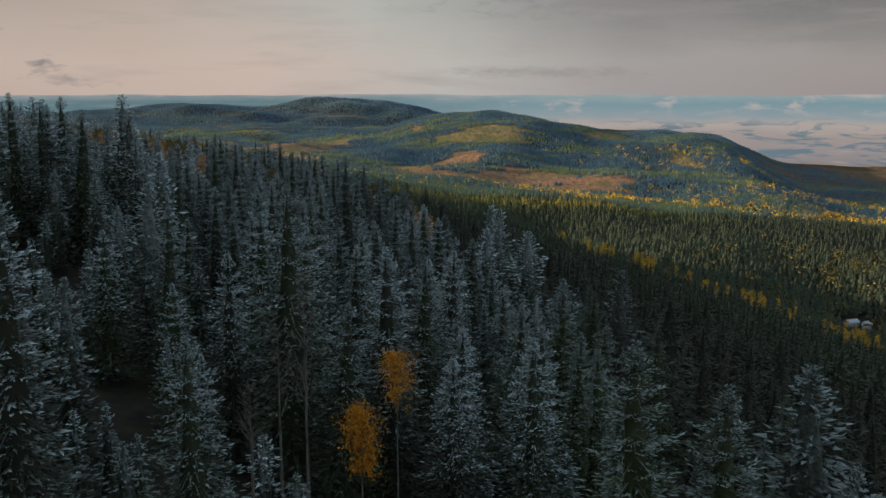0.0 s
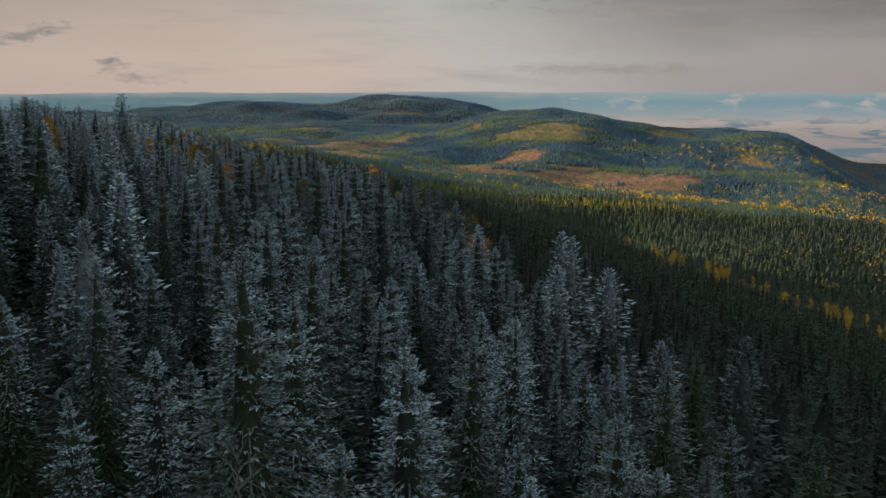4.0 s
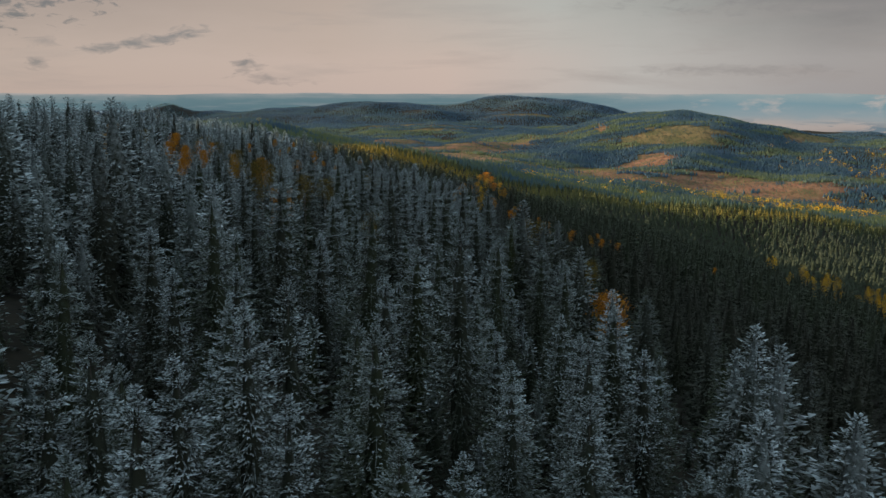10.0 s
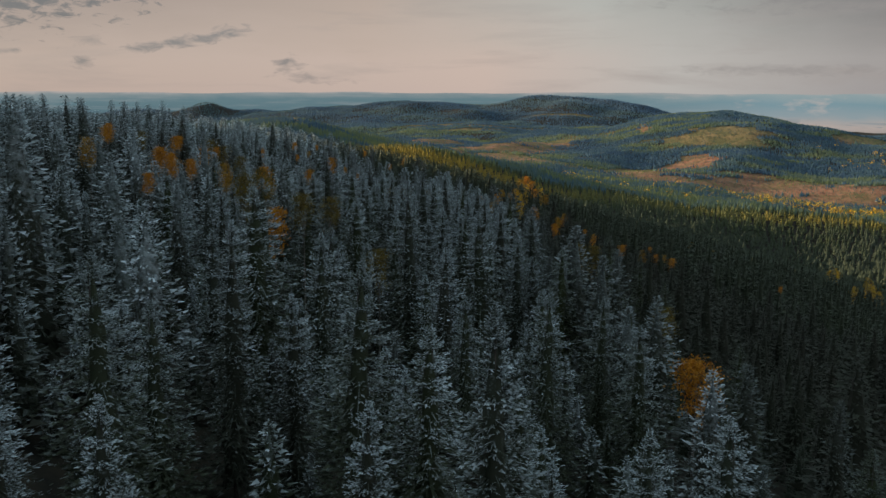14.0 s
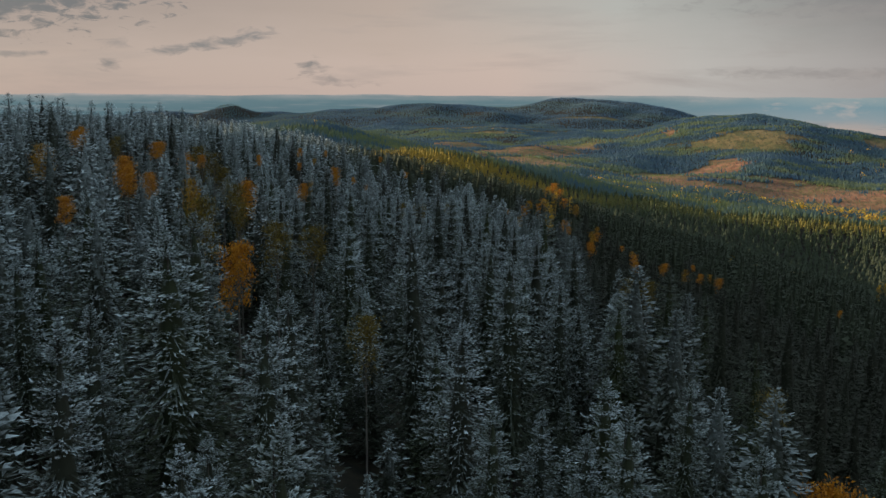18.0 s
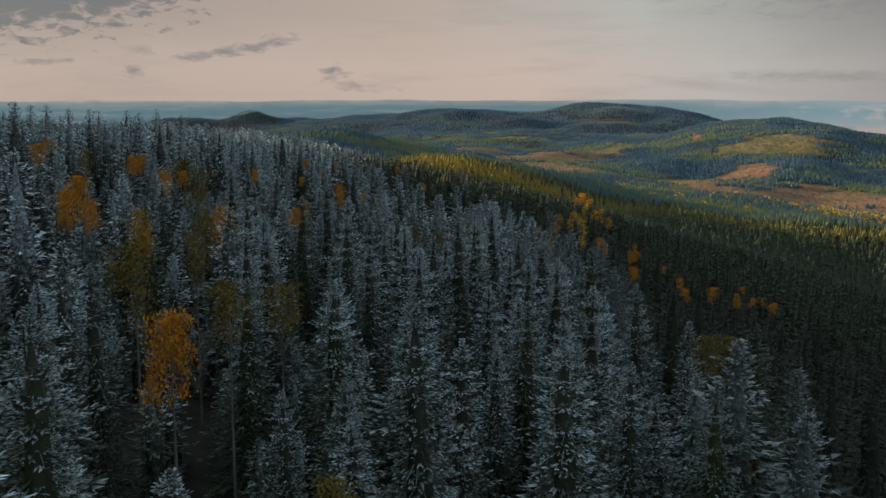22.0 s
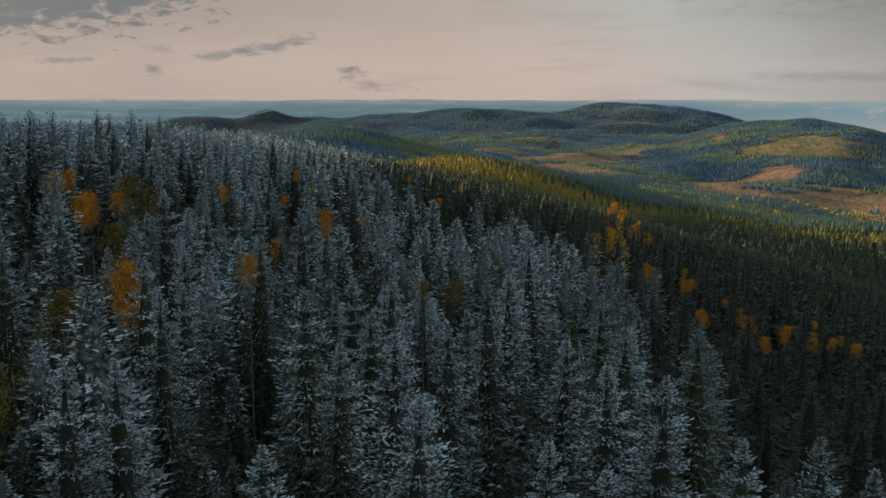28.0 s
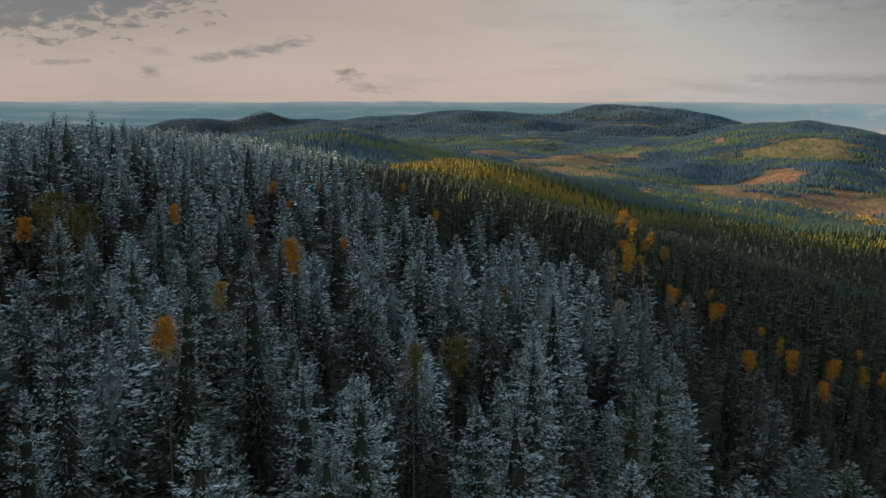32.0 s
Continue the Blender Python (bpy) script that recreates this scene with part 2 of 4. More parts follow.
def bark_material(name, c1, c2, scale):
    m, t, b = material(name, 0.9)
    obj = t.nodes.new("ShaderNodeTexCoord").outputs["Object"]
    n = noise_tex(t, mapped(t, obj, (1, 1, 0.25)), scale, 5, 0.65)
    link(t, ramp(t, n, [(0.35, c1), (0.65, c2)]), b.inputs["Base Color"])
    return m


NEEDLES = needle_material("conifer_needles", [(0.0, (0.034, 0.034, 0.023)), (0.25, (0.040, 0.047, 0.031)), (0.5, (0.046, 0.056, 0.022)), (0.78, (0.125, 0.115, 0.030)), (1.0, (0.26, 0.17, 0.02))], (0.69, 0.79, 0.80))
# far needles and rime tinted blue, haze put into the base colour
HAZED_NEEDLES = needle_material("hazed_far_needles", [(0.0, (0.032, 0.070, 0.120)), (0.25, (0.048, 0.092, 0.110)), (0.5, (0.105, 0.130, 0.055)), (0.78, (0.19, 0.185, 0.055)), (1.0, (0.30, 0.21, 0.03))], (0.50, 0.64, 0.76))
BARK = bark_material("spruce_bark", (0.035, 0.028, 0.022), (0.10, 0.085, 0.07), 6.0)
PALE_BARK = bark_material("aspen_bark", (0.07, 0.06, 0.05), (0.20, 0.18, 0.15), 3.0)
ORANGE = leaf_material("orange_leaves", (0.26, 0.09, 0.008), (0.50, 0.20, 0.012), (0.60, 0.30, 0.03))
YELLOW = leaf_material("yellow_leaves", (0.45, 0.21, 0.008), (0.72, 0.40, 0.016), (0.78, 0.52, 0.045))
GOLD = leaf_material("amber_leaves", (0.16, 0.075, 0.008), (0.36, 0.18, 0.012), (0.50, 0.30, 0.03))
OLIVE = leaf_material("olive_leaves", (0.06, 0.044, 0.010), (0.14, 0.10, 0.016), (0.24, 0.17, 0.025))


def ground_material():
    m, t, b = material("forest_floor", 0.95)
    geo = t.nodes.new("ShaderNodeNewGeometry").outputs["Position"]
    at = t.nodes.new("ShaderNodeAttribute")
    at.attribute_name = "look"
    s = t.nodes.new("ShaderNodeSeparateXYZ")
    link(t, at.outputs["Vector"], s.inputs[0])
    n1 = noise_tex(t, mapped(t, geo, (1, 1, 0.2)), 0.02, 6, 0.6)
    n2 = noise_tex(t, mapped(t, geo, (1.0, 0.35, 0.2)), 0.11, 6, 0.75)
    floor_c = ramp(t, noise_tex(t, geo, 0.5, 5), [(0.3, (0.010, 0.010, 0.007)), (0.7, (0.035, 0.028, 0.016))])
    cut = ramp(t, n2, [(0.34, (0.045, 0.042, 0.020)), (0.45, (0.16, 0.11, 0.042)), (0.56, (0.30, 0.20, 0.08)), (0.66, (0.08, 0.08, 0.03))])
    red = ramp(t, n2, [(0.34, (0.06, 0.042, 0.024)), (0.47, (0.26, 0.10, 0.055)), (0.62, (0.36, 0.17, 0.095)), (0.72, (0.09, 0.07, 0.03))])
    cut = mix_col(t, s.outputs[1], cut, red)
    cut = mix_col(t, ramp(t, n1, [(0.40, (0, 0, 0)), (0.65, (0.8, 0.8, 0.8))]), cut, (0.085, 0.09, 0.03))
    link(t, mix_col(t, s.outputs[0], floor_c, cut), b.inputs["Base Color"])
    return m


# clear-cuts and meadows: centre x, y, half sizes, turn, redness
CUTS = [(-330, 1900, 220, 120, 8, 0.6), (-540, 2560, 260, 120, 0, 0.8), (-400, 2200, 150, 260, -18, 0.9), (90, 2480, 170, 80, 8, 0.1), (120, 1880, 270, 130, 5, 0.9),
        (380, 1010, 10, 95, 25, 0.9), (-750, 3300, 110, 30, 0, 0.1), (-540, 3200, 100, 28, 4, 0.2), (-385, 3905, 150, 22, -4, 0.1), (-668, 3120, 120, 32, 3, 0.1), (250, 3000, 90, 22, 0, 0.3),
        (330, 1560, 170, 45, -8, 0.4), (600, 1400, 120, 40, -8, 0.4), (-820, 1480, 90, 50, 0, 0.0), (-110, 1990, 40, 40, 0, 0.7)]


def open_land(x, y):
    """How open (0 to 1) and how red the land is at a place."""
    o, r = 0 * x, 0 * x
    for cx, cy, sx, sy, t, red in CUTS:
        c, s = math.cos(radians(t)), math.sin(radians(t))
        u, v = (x - cx) * c + (y - cy) * s, -(x - cx) * s + (y - cy) * c
        d = np.hypot(u / sx, v / sy) + 0.55 * wave(x, y, 300, 9) + 0.45 * wave(x, y, 80, 10) + 0.25 * wave(x, y, 35, 15)
        k = 1 / (1 + np.exp(np.clip((d - 1) * 14, -50, 50)))
        r = np.where(k > o, red, r)
        o = np.maximum(o, k)
    # smaller openings all over the far hills
    w = wave(x, y, 420, 61) + 0.6 * wave(x, y, 150, 62)
    k = (1 / (1 + np.exp(np.clip((0.62 - w) * 12, -50, 50)))) * np.clip((y - 1850) / 150, 0, 1) * np.clip((3000 - y) / 300, 0, 1)
    r = np.where(k > o, 0.5 + 0.5 * wave(x, y, 500, 63), r)
    plain_k = np.clip((x - 0.29 * y) / 150, 0, 1) * np.clip((y - 2500) / 300, 0, 1)
    return np.maximum(np.maximum(o, k), 0.4 * plain_k), np.clip(r, 0, 1)


# the ground is one sheet, finer near the flight
gu = np.linspace(-1, 1, 221)
gx = np.sign(gu) * (np.abs(gu) * 300 + np.abs(gu) ** 3 * 4500)
gv = np.linspace(0, 1, 261)
gy = -900 + gv * 2100 + gv ** 3 * 3700
GX, GY = np.meshgrid(gx - 60, gy)
GZ = ground_z(GX, GY)
nx = len(gx)
ij = np.arange((len(gy) - 1) * nx).reshape(-1, nx)[:, :-1].ravel()
op, rd = open_land(GX.ravel(), GY.ravel())
ground = new("ground", mesh_from("ground", np.stack([GX, GY, GZ], -1).reshape(-1, 3),
                                 np.stack([ij, ij + 1, ij + nx + 1, ij + nx], -1), np.stack([op, rd, 0 * op], -1), True))
ground.data.materials.append(ground_material())
tagged(ground, "dark forest floor with tan and rusty clear-cuts on the far hills", "ground", kind="structure")


# ---- conifers ----
def unit_rows(v):
    return v / np.maximum(1e-6, np.linalg.norm(v, axis=1))[:, None]


def conifer(rs, h, boughs, tufts, fingers, frost, tone, wide=0.135, low=0.10, fine=1.0):
    """A crown as arrays: boughs round a spire that rise at the top and droop below, each with tufts of needle fingers,
    and a dark ragged core round the stem."""
    lean = rs.uniform(-0.012, 0.012, 2)
    n = boughs
    k = (np.arange(n) + rs.uniform(0, 1, n)) / n
    depth = h * (0.004 + (1 - low) * k ** 1.15)
    gap = 0.052 * h
    tier = (np.floor(depth / gap) + 0.5 + rs.uniform(-0.26, 0.26, n)) * gap
    depth = np.where((depth > 1.6 * gap) & (fingers > 1), tier, depth)
    az = np.arange(n) * 2.399963 + rs.uniform(-0.5, 0.5, n)
    p1, p2 = rs.uniform(0, math.tau, 2)
    ragged = 1 + 0.13 * np.sin(2 * az + p1 + depth * 0.9) + 0.10 * np.sin(3 * az + p2 - depth * 1.7)
    reach = wide * h * 1.22 * (1 - np.exp(-depth / (0.40 * h))) + (0.002 if fingers > 1 else 0.009) * h
    ln = reach * ragged * rs.uniform(0.62, 1.12, n)
    up = 0.85 - 1.15 * np.minimum(1.0, depth / (0.42 * h)) + rs.uniform(-0.18, 0.18, n)
    out = np.stack([np.cos(az), np.sin(az), 0 * az], -1)
    side = np.stack([-np.sin(az), np.cos(az), 0 * az], -1)
    # rime thins down the crown; its fade also puts in the shading below
    white = np.clip(rs.normal(1.0, 0.25, n), 0.25, 1.5) * (0.03 + 0.97 * np.exp(-((depth / ((0.46 if fingers > 1 else 0.52) * h)) ** 2)))

    def on(q, s):
        z = h - depth[q] + ln[q] * (up[q] * s - 0.75 * s * s + 0.60 * s ** 3)
        return out[q] * (ln[q] * s)[:, None] + np.stack([lean[0] * z, lean[1] * z, z], -1)

    V, L = [], []
    soft, tipped = (0.22, 0.78) if fingers > 1 else (0.62, 0.66)
    allq = np.arange(n)
    # the bough itself, a slim dark blade
    wd = (0.03 * ln + 0.012 * fine)[:, None] * side
    V.append(np.stack([on(allq, 0 * ln) + wd, on(allq, 0 * ln) - wd, on(allq, 0 * ln + 0.95)], 1))
    L.append(np.stack([0 * ln, 0 * ln, 0.5 * white], 1))
    for j in range(tufts):
        s = np.clip(0.26 + 0.76 * (j + rs.uniform(0.1, 0.9, n)) / tufts, 0, 1.0)
        sg = (1 if j % 2 else -1) * (0.10 + 0.30 * (1 - s)) * ln * rs.uniform(0.2, 1.2, n)
        base = on(allq, s) + side * sg[:, None]
        base[:, 2] -= rs.uniform(-0.04, 0.10, n) * ln
        tl = (0.15 * ln + 0.13) * fine * rs.uniform(0.7, 1.4, n)
        for f in range(fingers):
            turn = (f - (fingers - 1) / 2) * 0.62 + rs.uniform(-0.3, 0.3, n) + np.sign(sg) * 0.55 * (1 - s)
            d = out * np.cos(turn)[:, None] + side * np.sin(turn)[:, None]
            d[:, 2] += rs.uniform(-0.50, 0.15, n) + 0.35 * np.maximum(0, up) + 0.35 * s * s
            d = unit_rows(d)
            w = unit_rows(np.cross(d, 0.6 * out + (0, 0, 0.8) + rs.normal(0, 0.42, (n, 3)))) * (tl * (0.23 if fingers > 1 else 0.30))[:, None]
            V.append(np.stack([base + w, base - w, base + d * (tl * rs.uniform(0.75, 1.2, n))[:, None]], 1))
            L.append(np.stack([soft * white * s, soft * white * s, white * (tipped + 0.55 * s)], 1))
    V, L = np.concatenate(V).reshape(-1, 3), np.concatenate(L).ravel()
    F = np.arange(len(V)).reshape(-1, 3)
    # solid dark core standing in for the shaded needles round the stem
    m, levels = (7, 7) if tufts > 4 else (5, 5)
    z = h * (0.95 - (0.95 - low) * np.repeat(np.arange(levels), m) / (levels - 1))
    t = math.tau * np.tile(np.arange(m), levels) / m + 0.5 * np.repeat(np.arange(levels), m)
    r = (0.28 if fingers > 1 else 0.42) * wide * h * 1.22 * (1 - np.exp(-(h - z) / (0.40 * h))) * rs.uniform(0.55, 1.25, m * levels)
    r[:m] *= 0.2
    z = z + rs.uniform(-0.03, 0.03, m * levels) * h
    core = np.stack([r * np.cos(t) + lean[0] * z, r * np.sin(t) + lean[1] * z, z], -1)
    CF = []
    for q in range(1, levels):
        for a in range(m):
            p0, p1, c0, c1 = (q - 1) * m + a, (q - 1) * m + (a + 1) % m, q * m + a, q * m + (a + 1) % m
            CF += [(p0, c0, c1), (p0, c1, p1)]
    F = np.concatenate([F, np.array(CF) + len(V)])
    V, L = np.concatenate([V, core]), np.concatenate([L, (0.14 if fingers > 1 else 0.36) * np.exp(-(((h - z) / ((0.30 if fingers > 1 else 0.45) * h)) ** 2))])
    # more rime on the windward side
    wind = 0.80 + 0.20 * np.cos(np.arctan2(V[:, 1], V[:, 0]) + 0.6)
    Lk = np.stack([L * wind, np.full(len(L), frost), np.full(len(L), tone)], -1)
    return V.astype(np.float32), F.astype(np.int32), Lk


def spire(rs, h, frost, tone, sides=5):
    """A far conifer: three ragged skirts and a tip."""
    V, F, L = [], [], []
    for r, z0, z1, o in ((0.085, 1.0, 0.74, 0.8), (0.15, 0.86, 0.50, 0.6), (0.20, 0.62, 0.22, 0.4)):
        top = len(V)
        V.append((0, 0, h * z0))
        L.append(0.3 * o)
        for a in range(sides):
            t = math.tau * (a + rs.uniform(-0.3, 0.3)) / sides
            q = r * h * rs.uniform(0.65, 1.3)
            V.append((q * math.cos(t), q * math.sin(t), h * (z1 + rs.uniform(-0.07, 0.07))))
            L.append(o)
        for a in range(sides):
            F.append((top, top + 1 + a, top + 1 + (a + 1) % sides))
    return np.array(V, np.float32), np.array(F, np.int32), np.stack([np.array(L), np.full(len(L), frost), np.full(len(L), tone)], -1)


def stem(r, h, sides=7):
    V, F = [], []
    for q, (k, z) in enumerate(((1.25, 0.0), (1.0, 0.04), (0.62, 0.5), (0.06, 0.97))):
        for a in range(sides):
            t = math.tau * a / sides
            V.append((r * k * math.cos(t), r * k * math.sin(t), z * h - (0.6 if q == 0 else 0)))
        if q:
            for a in range(sides):
                o, p = (q - 1) * sides, q * sides
                F += [(o + a, o + (a + 1) % sides, p + (a + 1) % sides), (o + a, p + (a + 1) % sides, p + a)]
    return np.array(V, np.float32), np.array(F, np.int32)


def part(name, me, mat, parent, label=""):
    ob = new(name, me)
    if not me.materials:
        me.materials.append(mat)
    ob.parent = parent
    return tagged(ob, label)


def thing(name, x, y, z=None):
    ob = new(name)
    ob.empty_display_size = 0.2
    ob.location = (x, y, ground_z(x, y) if z is None else z)
    return ob


def frost_at(x, y):
    """Rime lies on the upper slope and ends downhill."""
    edge = np.interp(y, (0, 90, 165, 205, 240, 300, 400, 430, 470, 560), (18, 13, 16, -7, -23, -43, -56, -80, -130, -200))
    return np.clip(0.55 + (edge - x + 7 * wave(x, y, 70, 21)) / 26, 0, 1)


def scatter(lim, step, seed):
    """A jittered grid over (x0, x1, y0, y1)."""
    r = np.random.RandomState(seed)
    xs, ys = np.meshgrid(np.arange(lim[0], lim[1], step), np.arange(lim[2], lim[3], step))
    xs = xs + (np.arange(xs.shape[0]) % 2)[:, None] * step / 2
    return (xs + r.uniform(-0.42, 0.42, xs.shape) * step).ravel(), (ys + r.uniform(-0.42, 0.42, ys.shape) * step).ravel(), r


def aside(x, y):
    """How far a place lies from the flight line."""
    best = np.full(np.shape(x), 1e9)
    for (ax, ay), (bx, by) in (((0, 0), (-1, 60)), ((-1, 60), (-12, 126)), ((-12, 126), (-39, 226)), ((-39, 226), (-54, 290)), ((-54, 290), (-85, 330))):
        dx, dy = bx - ax, by - ay
        k = np.clip(((x - ax) * dx + (y - ay) * dy) / (dx * dx + dy * dy), 0, 1)
        best = np.minimum(best, np.hypot(x - ax - k * dx, y - ay - k * dy))
    return best


def in_sight(x, y):
    """The part of the plan that lies before the flight."""
    left = np.where(y < 224, -25 - 0.55 * y, -150 - 0.98 * (y - 224))
    return (y > 8) & (x > left) & (x < 30 + 0.50 * y)


# autumn trees that stand out: x, y, height of the tip
ASPEN_TIPS = [(-3, 62, 27.5), (-5.2, 59, 24.6), (-4, 200.6, 18.9), (-76.8, 263.9, 31.6), (-82, 313.3, 29.9)]
# those among the frosted trees of the left slope, those of the grove downhill, and leafy olive ones: x, y, height of the tip, size
UPPER = [(-85.6, 247.1, 34.7, 0.95), (-80, 243.6, 34.2, 0.7), (-73.8, 242.6, 33.6, 0.9), (-74.1, 278.5, 29.9, 0.6), (-104, 293.9, 32.8, 0.85), (-117, 306, 34.4, 0.8), (-135, 307.2, 37.2, 0.9), (-113, 266.3, 36.0, 1.1),
         (-67.7, 209.9, 35.0, 0.6), (-129, 297, 36.8, 0.8), (-98.9, 266.7, 34.4, 1.1), (-106, 298.3, 32.7, 1.0), (-80.4, 296.2, 28.6, 0.5), (-119, 311, 34.3, 0.7), (-105.4, 302.8, 32.3, 0.6), (-107.5, 332, 30.5, 0.8),
         (-118.4, 381, 29.2, 0.75), (-107.8, 365.4, 27.8, 0.55), (-101.7, 341.4, 28.3, 0.6), (-121.6, 408, 27.0, 0.6), (-127, 476.7, 20.7, 0.7), (-100.8, 423.6, 19.8, 0.7), (-118.7, 507, 15.7, 1.0), (-90.5, 346.9, 24.9, 0.5), (-83, 334.7, 24.4, 0.5)]
GROVE = [(-65, 445, 8.7, 1.0), (-64, 470, 6.3, 1.1), (-62, 511, 2.5, 1.2), (-77, 566, 1.5, 1.2), (-74, 587, -1.5, 1.4), (-64.5, 553, -1.5, 1.2), (-57.2, 509, 0.5, 1.1), (-60.8, 440, 8.2, 1.0), (-61.4, 414, 10.3, 0.9), (-59.2, 451, 6.5, 1.1), (-80, 610, -1, 1.5),
         (-61.8, 389, 12.6, 0.5), (-54.8, 369, 13.1, 0.8), (-49.4, 416, 6.0, 0.9), (-46.5, 402, 6.5, 0.7), (-42, 421, 2.6, 0.9), (-40.6, 426, 1.6, 0.9), (-36, 360.7, 8.7, 0.9), (-29.3, 409, -1.0, 0.8), (-28, 395, 0.3, 1.2), (-25.8, 366, 3.5, 0.8), (-69, 540, 1.5, 1.2), (-67, 490, 4.5, 1.0),
         (-20, 407.8, -4.0, 1.1), (-14, 415, -6.6, 1.0), (-10, 417.5, -8.0, 0.8), (-4.6, 421.8, -10.0, 0.9), (-7, 427.8, -9.9, 0.6), (-32.5, 416, -0.5, 0.5), (-50.3, 422.6, 5.6, 0.7), (-42.8, 446.7, 0.6, 0.7), (-12, 437.4, -9.0, 0.6), (31, 435, -20.2, 0.6)]
LEAFY_OLIVE = [(-52.3, 220.3, 32.2, 0.9), (-49.9, 223.5, 31.5, 0.8), (-61.9, 223.8, 33.8, 1.2), (-21, 260, 20.8, 0.9), (-19, 265.3, 19.6, 0.9), (-69.3, 352, 19.0, 0.6), (-61.8, 291.8, 26.0, 0.6), (-60.9, 299.5, 24.8, 0.7), (-114.5, 318, 33.2, 1.4), (-71.2, 249.7, 32.6, 0.9), (-88, 278, 32.5, 0.8), (-122, 300, 36.0, 0.9), (-35, 196.5, 29.6, 0.7), (-7, 214.9, 21.0, 0.7), (-112, 320, 31.8, 1.0), (-64, 236, 32.6, 0.8)]
HOUSES = [(371, 836), (381, 826)]
# ---- the forest under the flight: the tips that stand out, then the rest between them ----
TALL_0 = [(-12.7, 46.4, 32.9), (23.2, 63.5, 19.9), (-23.4, 65.3, 20.9), (12.6, 66.3, 19.5), (-7.8, 71.5, 29.0), (-12.2, 74.0, 38.0), (-4.0, 75.0, 33.0), (-4.6, 78.9, 31.5), (1.5, 82.3, 24.9), (-31.0, 86.4, 32.6), (-1.9, 91.6, 28.9), (21.9, 92.5, 22.2), (7.2, 93.6, 23.5), (-18.0, 95.0, 33.2), (-13.6, 96.3, 34.3), (36.9, 96.3, 13.3), (1.4, 98.3, 29.0), (17.4, 100.3, 20.0), (-20.1, 101.9, 32.2), (-27.9, 103.6, 31.4), (13.4, 104.9, 23.5), (-19.2, 106.7, 35.3), (7.5, 107.5, 22.8), (-13.6, 108.4, 30.7), (-24.6, 110.9, 31.0), (-9.5, 113.3, 28.8), (-27.5, 113.5, 34.0), (38.5, 115.0, 10.5), (-25.9, 115.2, 34.8), (-17.7, 116.5, 32.0)]
TALL_1 = [(-22.5, 117.2, 33.5), (1.6, 126.2, 25.9), (-11.1, 126.7, 25.7), (-24.6, 127.1, 33.8), (-35.9, 128.0, 36.4), (-52.7, 128.4, 43.6), (-16.5, 129.6, 32.2), (21.7, 131.0, 17.4), (4.5, 133.6, 24.5), (21.8, 135.2, 17.3), (-9.9, 139.8, 25.8), (-20.8, 139.9, 29.6), (-30.2, 141.8, 32.8), (20.2, 142.0, 14.9), (-39.2, 145.5, 35.0), (-10.5, 145.6, 25.5), (-5.5, 151.4, 26.4), (-36.8, 157.1, 33.1), (-21.3, 162.1, 31.3), (1.1, 163.7, 21.6), (12.7, 165.0, 17.9), (-8.2, 165.3, 24.7), (-24.1, 168.1, 26.6), (-32.5, 168.6, 31.3), (11.8, 170.2, 18.7), (-17.5, 173.8, 24.3), (-44.1, 179.7, 33.7), (-35.9, 182.6, 33.5), (9.4, 184.3, 17.5), (-24.2, 187.1, 27.5)]
TALL_2 = [(-37.2, 188.9, 32.9), (-56.7, 190.1, 33.9), (-27.5, 192.2, 30.9), (-15.9, 192.8, 21.2), (-20.0, 195.8, 23.1), (-18.7, 198.5, 26.1), (-23.5, 198.9, 23.3), (-13.9, 206.0, 24.1), (-64.1, 208.6, 36.3), (-57.4, 208.6, 34.4), (0.7, 210.5, 18.5), (-59.7, 216.0, 34.0), (-52.0, 216.8, 33.1), (-43.8, 219.6, 26.5), (-35.8, 219.8, 29.8), (-53.8, 225.3, 31.6), (-25.8, 227.3, 26.8), (-20.4, 228.0, 25.4), (-47.6, 228.3, 31.3), (-24.1, 229.3, 23.9), (-30.6, 232.0, 26.6), (-6.8, 232.1, 20.7), (-43.8, 232.4, 27.9), (-57.5, 233.1, 34.3), (-56.3, 235.3, 33.6), (-44.5, 235.9, 27.5), (-45.0, 238.5, 32.3), (-35.8, 239.6, 27.9), (-32.8, 243.9, 24.9), (-36.9, 245.6, 27.3)]
TALL_3 = [(-29.9, 246.6, 26.0), (-33.9, 248.9, 24.7), (-54.6, 253.7, 29.9), (-68.1, 254.3, 34.2), (-35.6, 254.4, 29.3), (-57.8, 255.6, 32.7), (-48.7, 256.3, 30.7), (-30.9, 256.5, 25.3), (-84.0, 259.4, 33.5), (-38.8, 259.7, 28.3), (-70.0, 260.8, 31.3), (-16.0, 263.3, 21.9), (-99.2, 263.9, 34.4), (-56.8, 264.7, 29.3), (-55.9, 267.2, 31.4), (-10.9, 270.4, 17.4), (-75.8, 270.7, 32.2), (-52.9, 278.3, 26.8), (-75.4, 282.3, 31.5), (-86.9, 284.9, 35.4), (-52.0, 287.7, 28.5), (-43.8, 293.8, 25.3), (-53.1, 293.8, 27.7), (-89.9, 298.3, 31.5), (-53.7, 308.3, 27.8), (-85.9, 322.2, 28.8), (-105.5, 325.4, 32.0), (-124.6, 355.2, 29.8)]

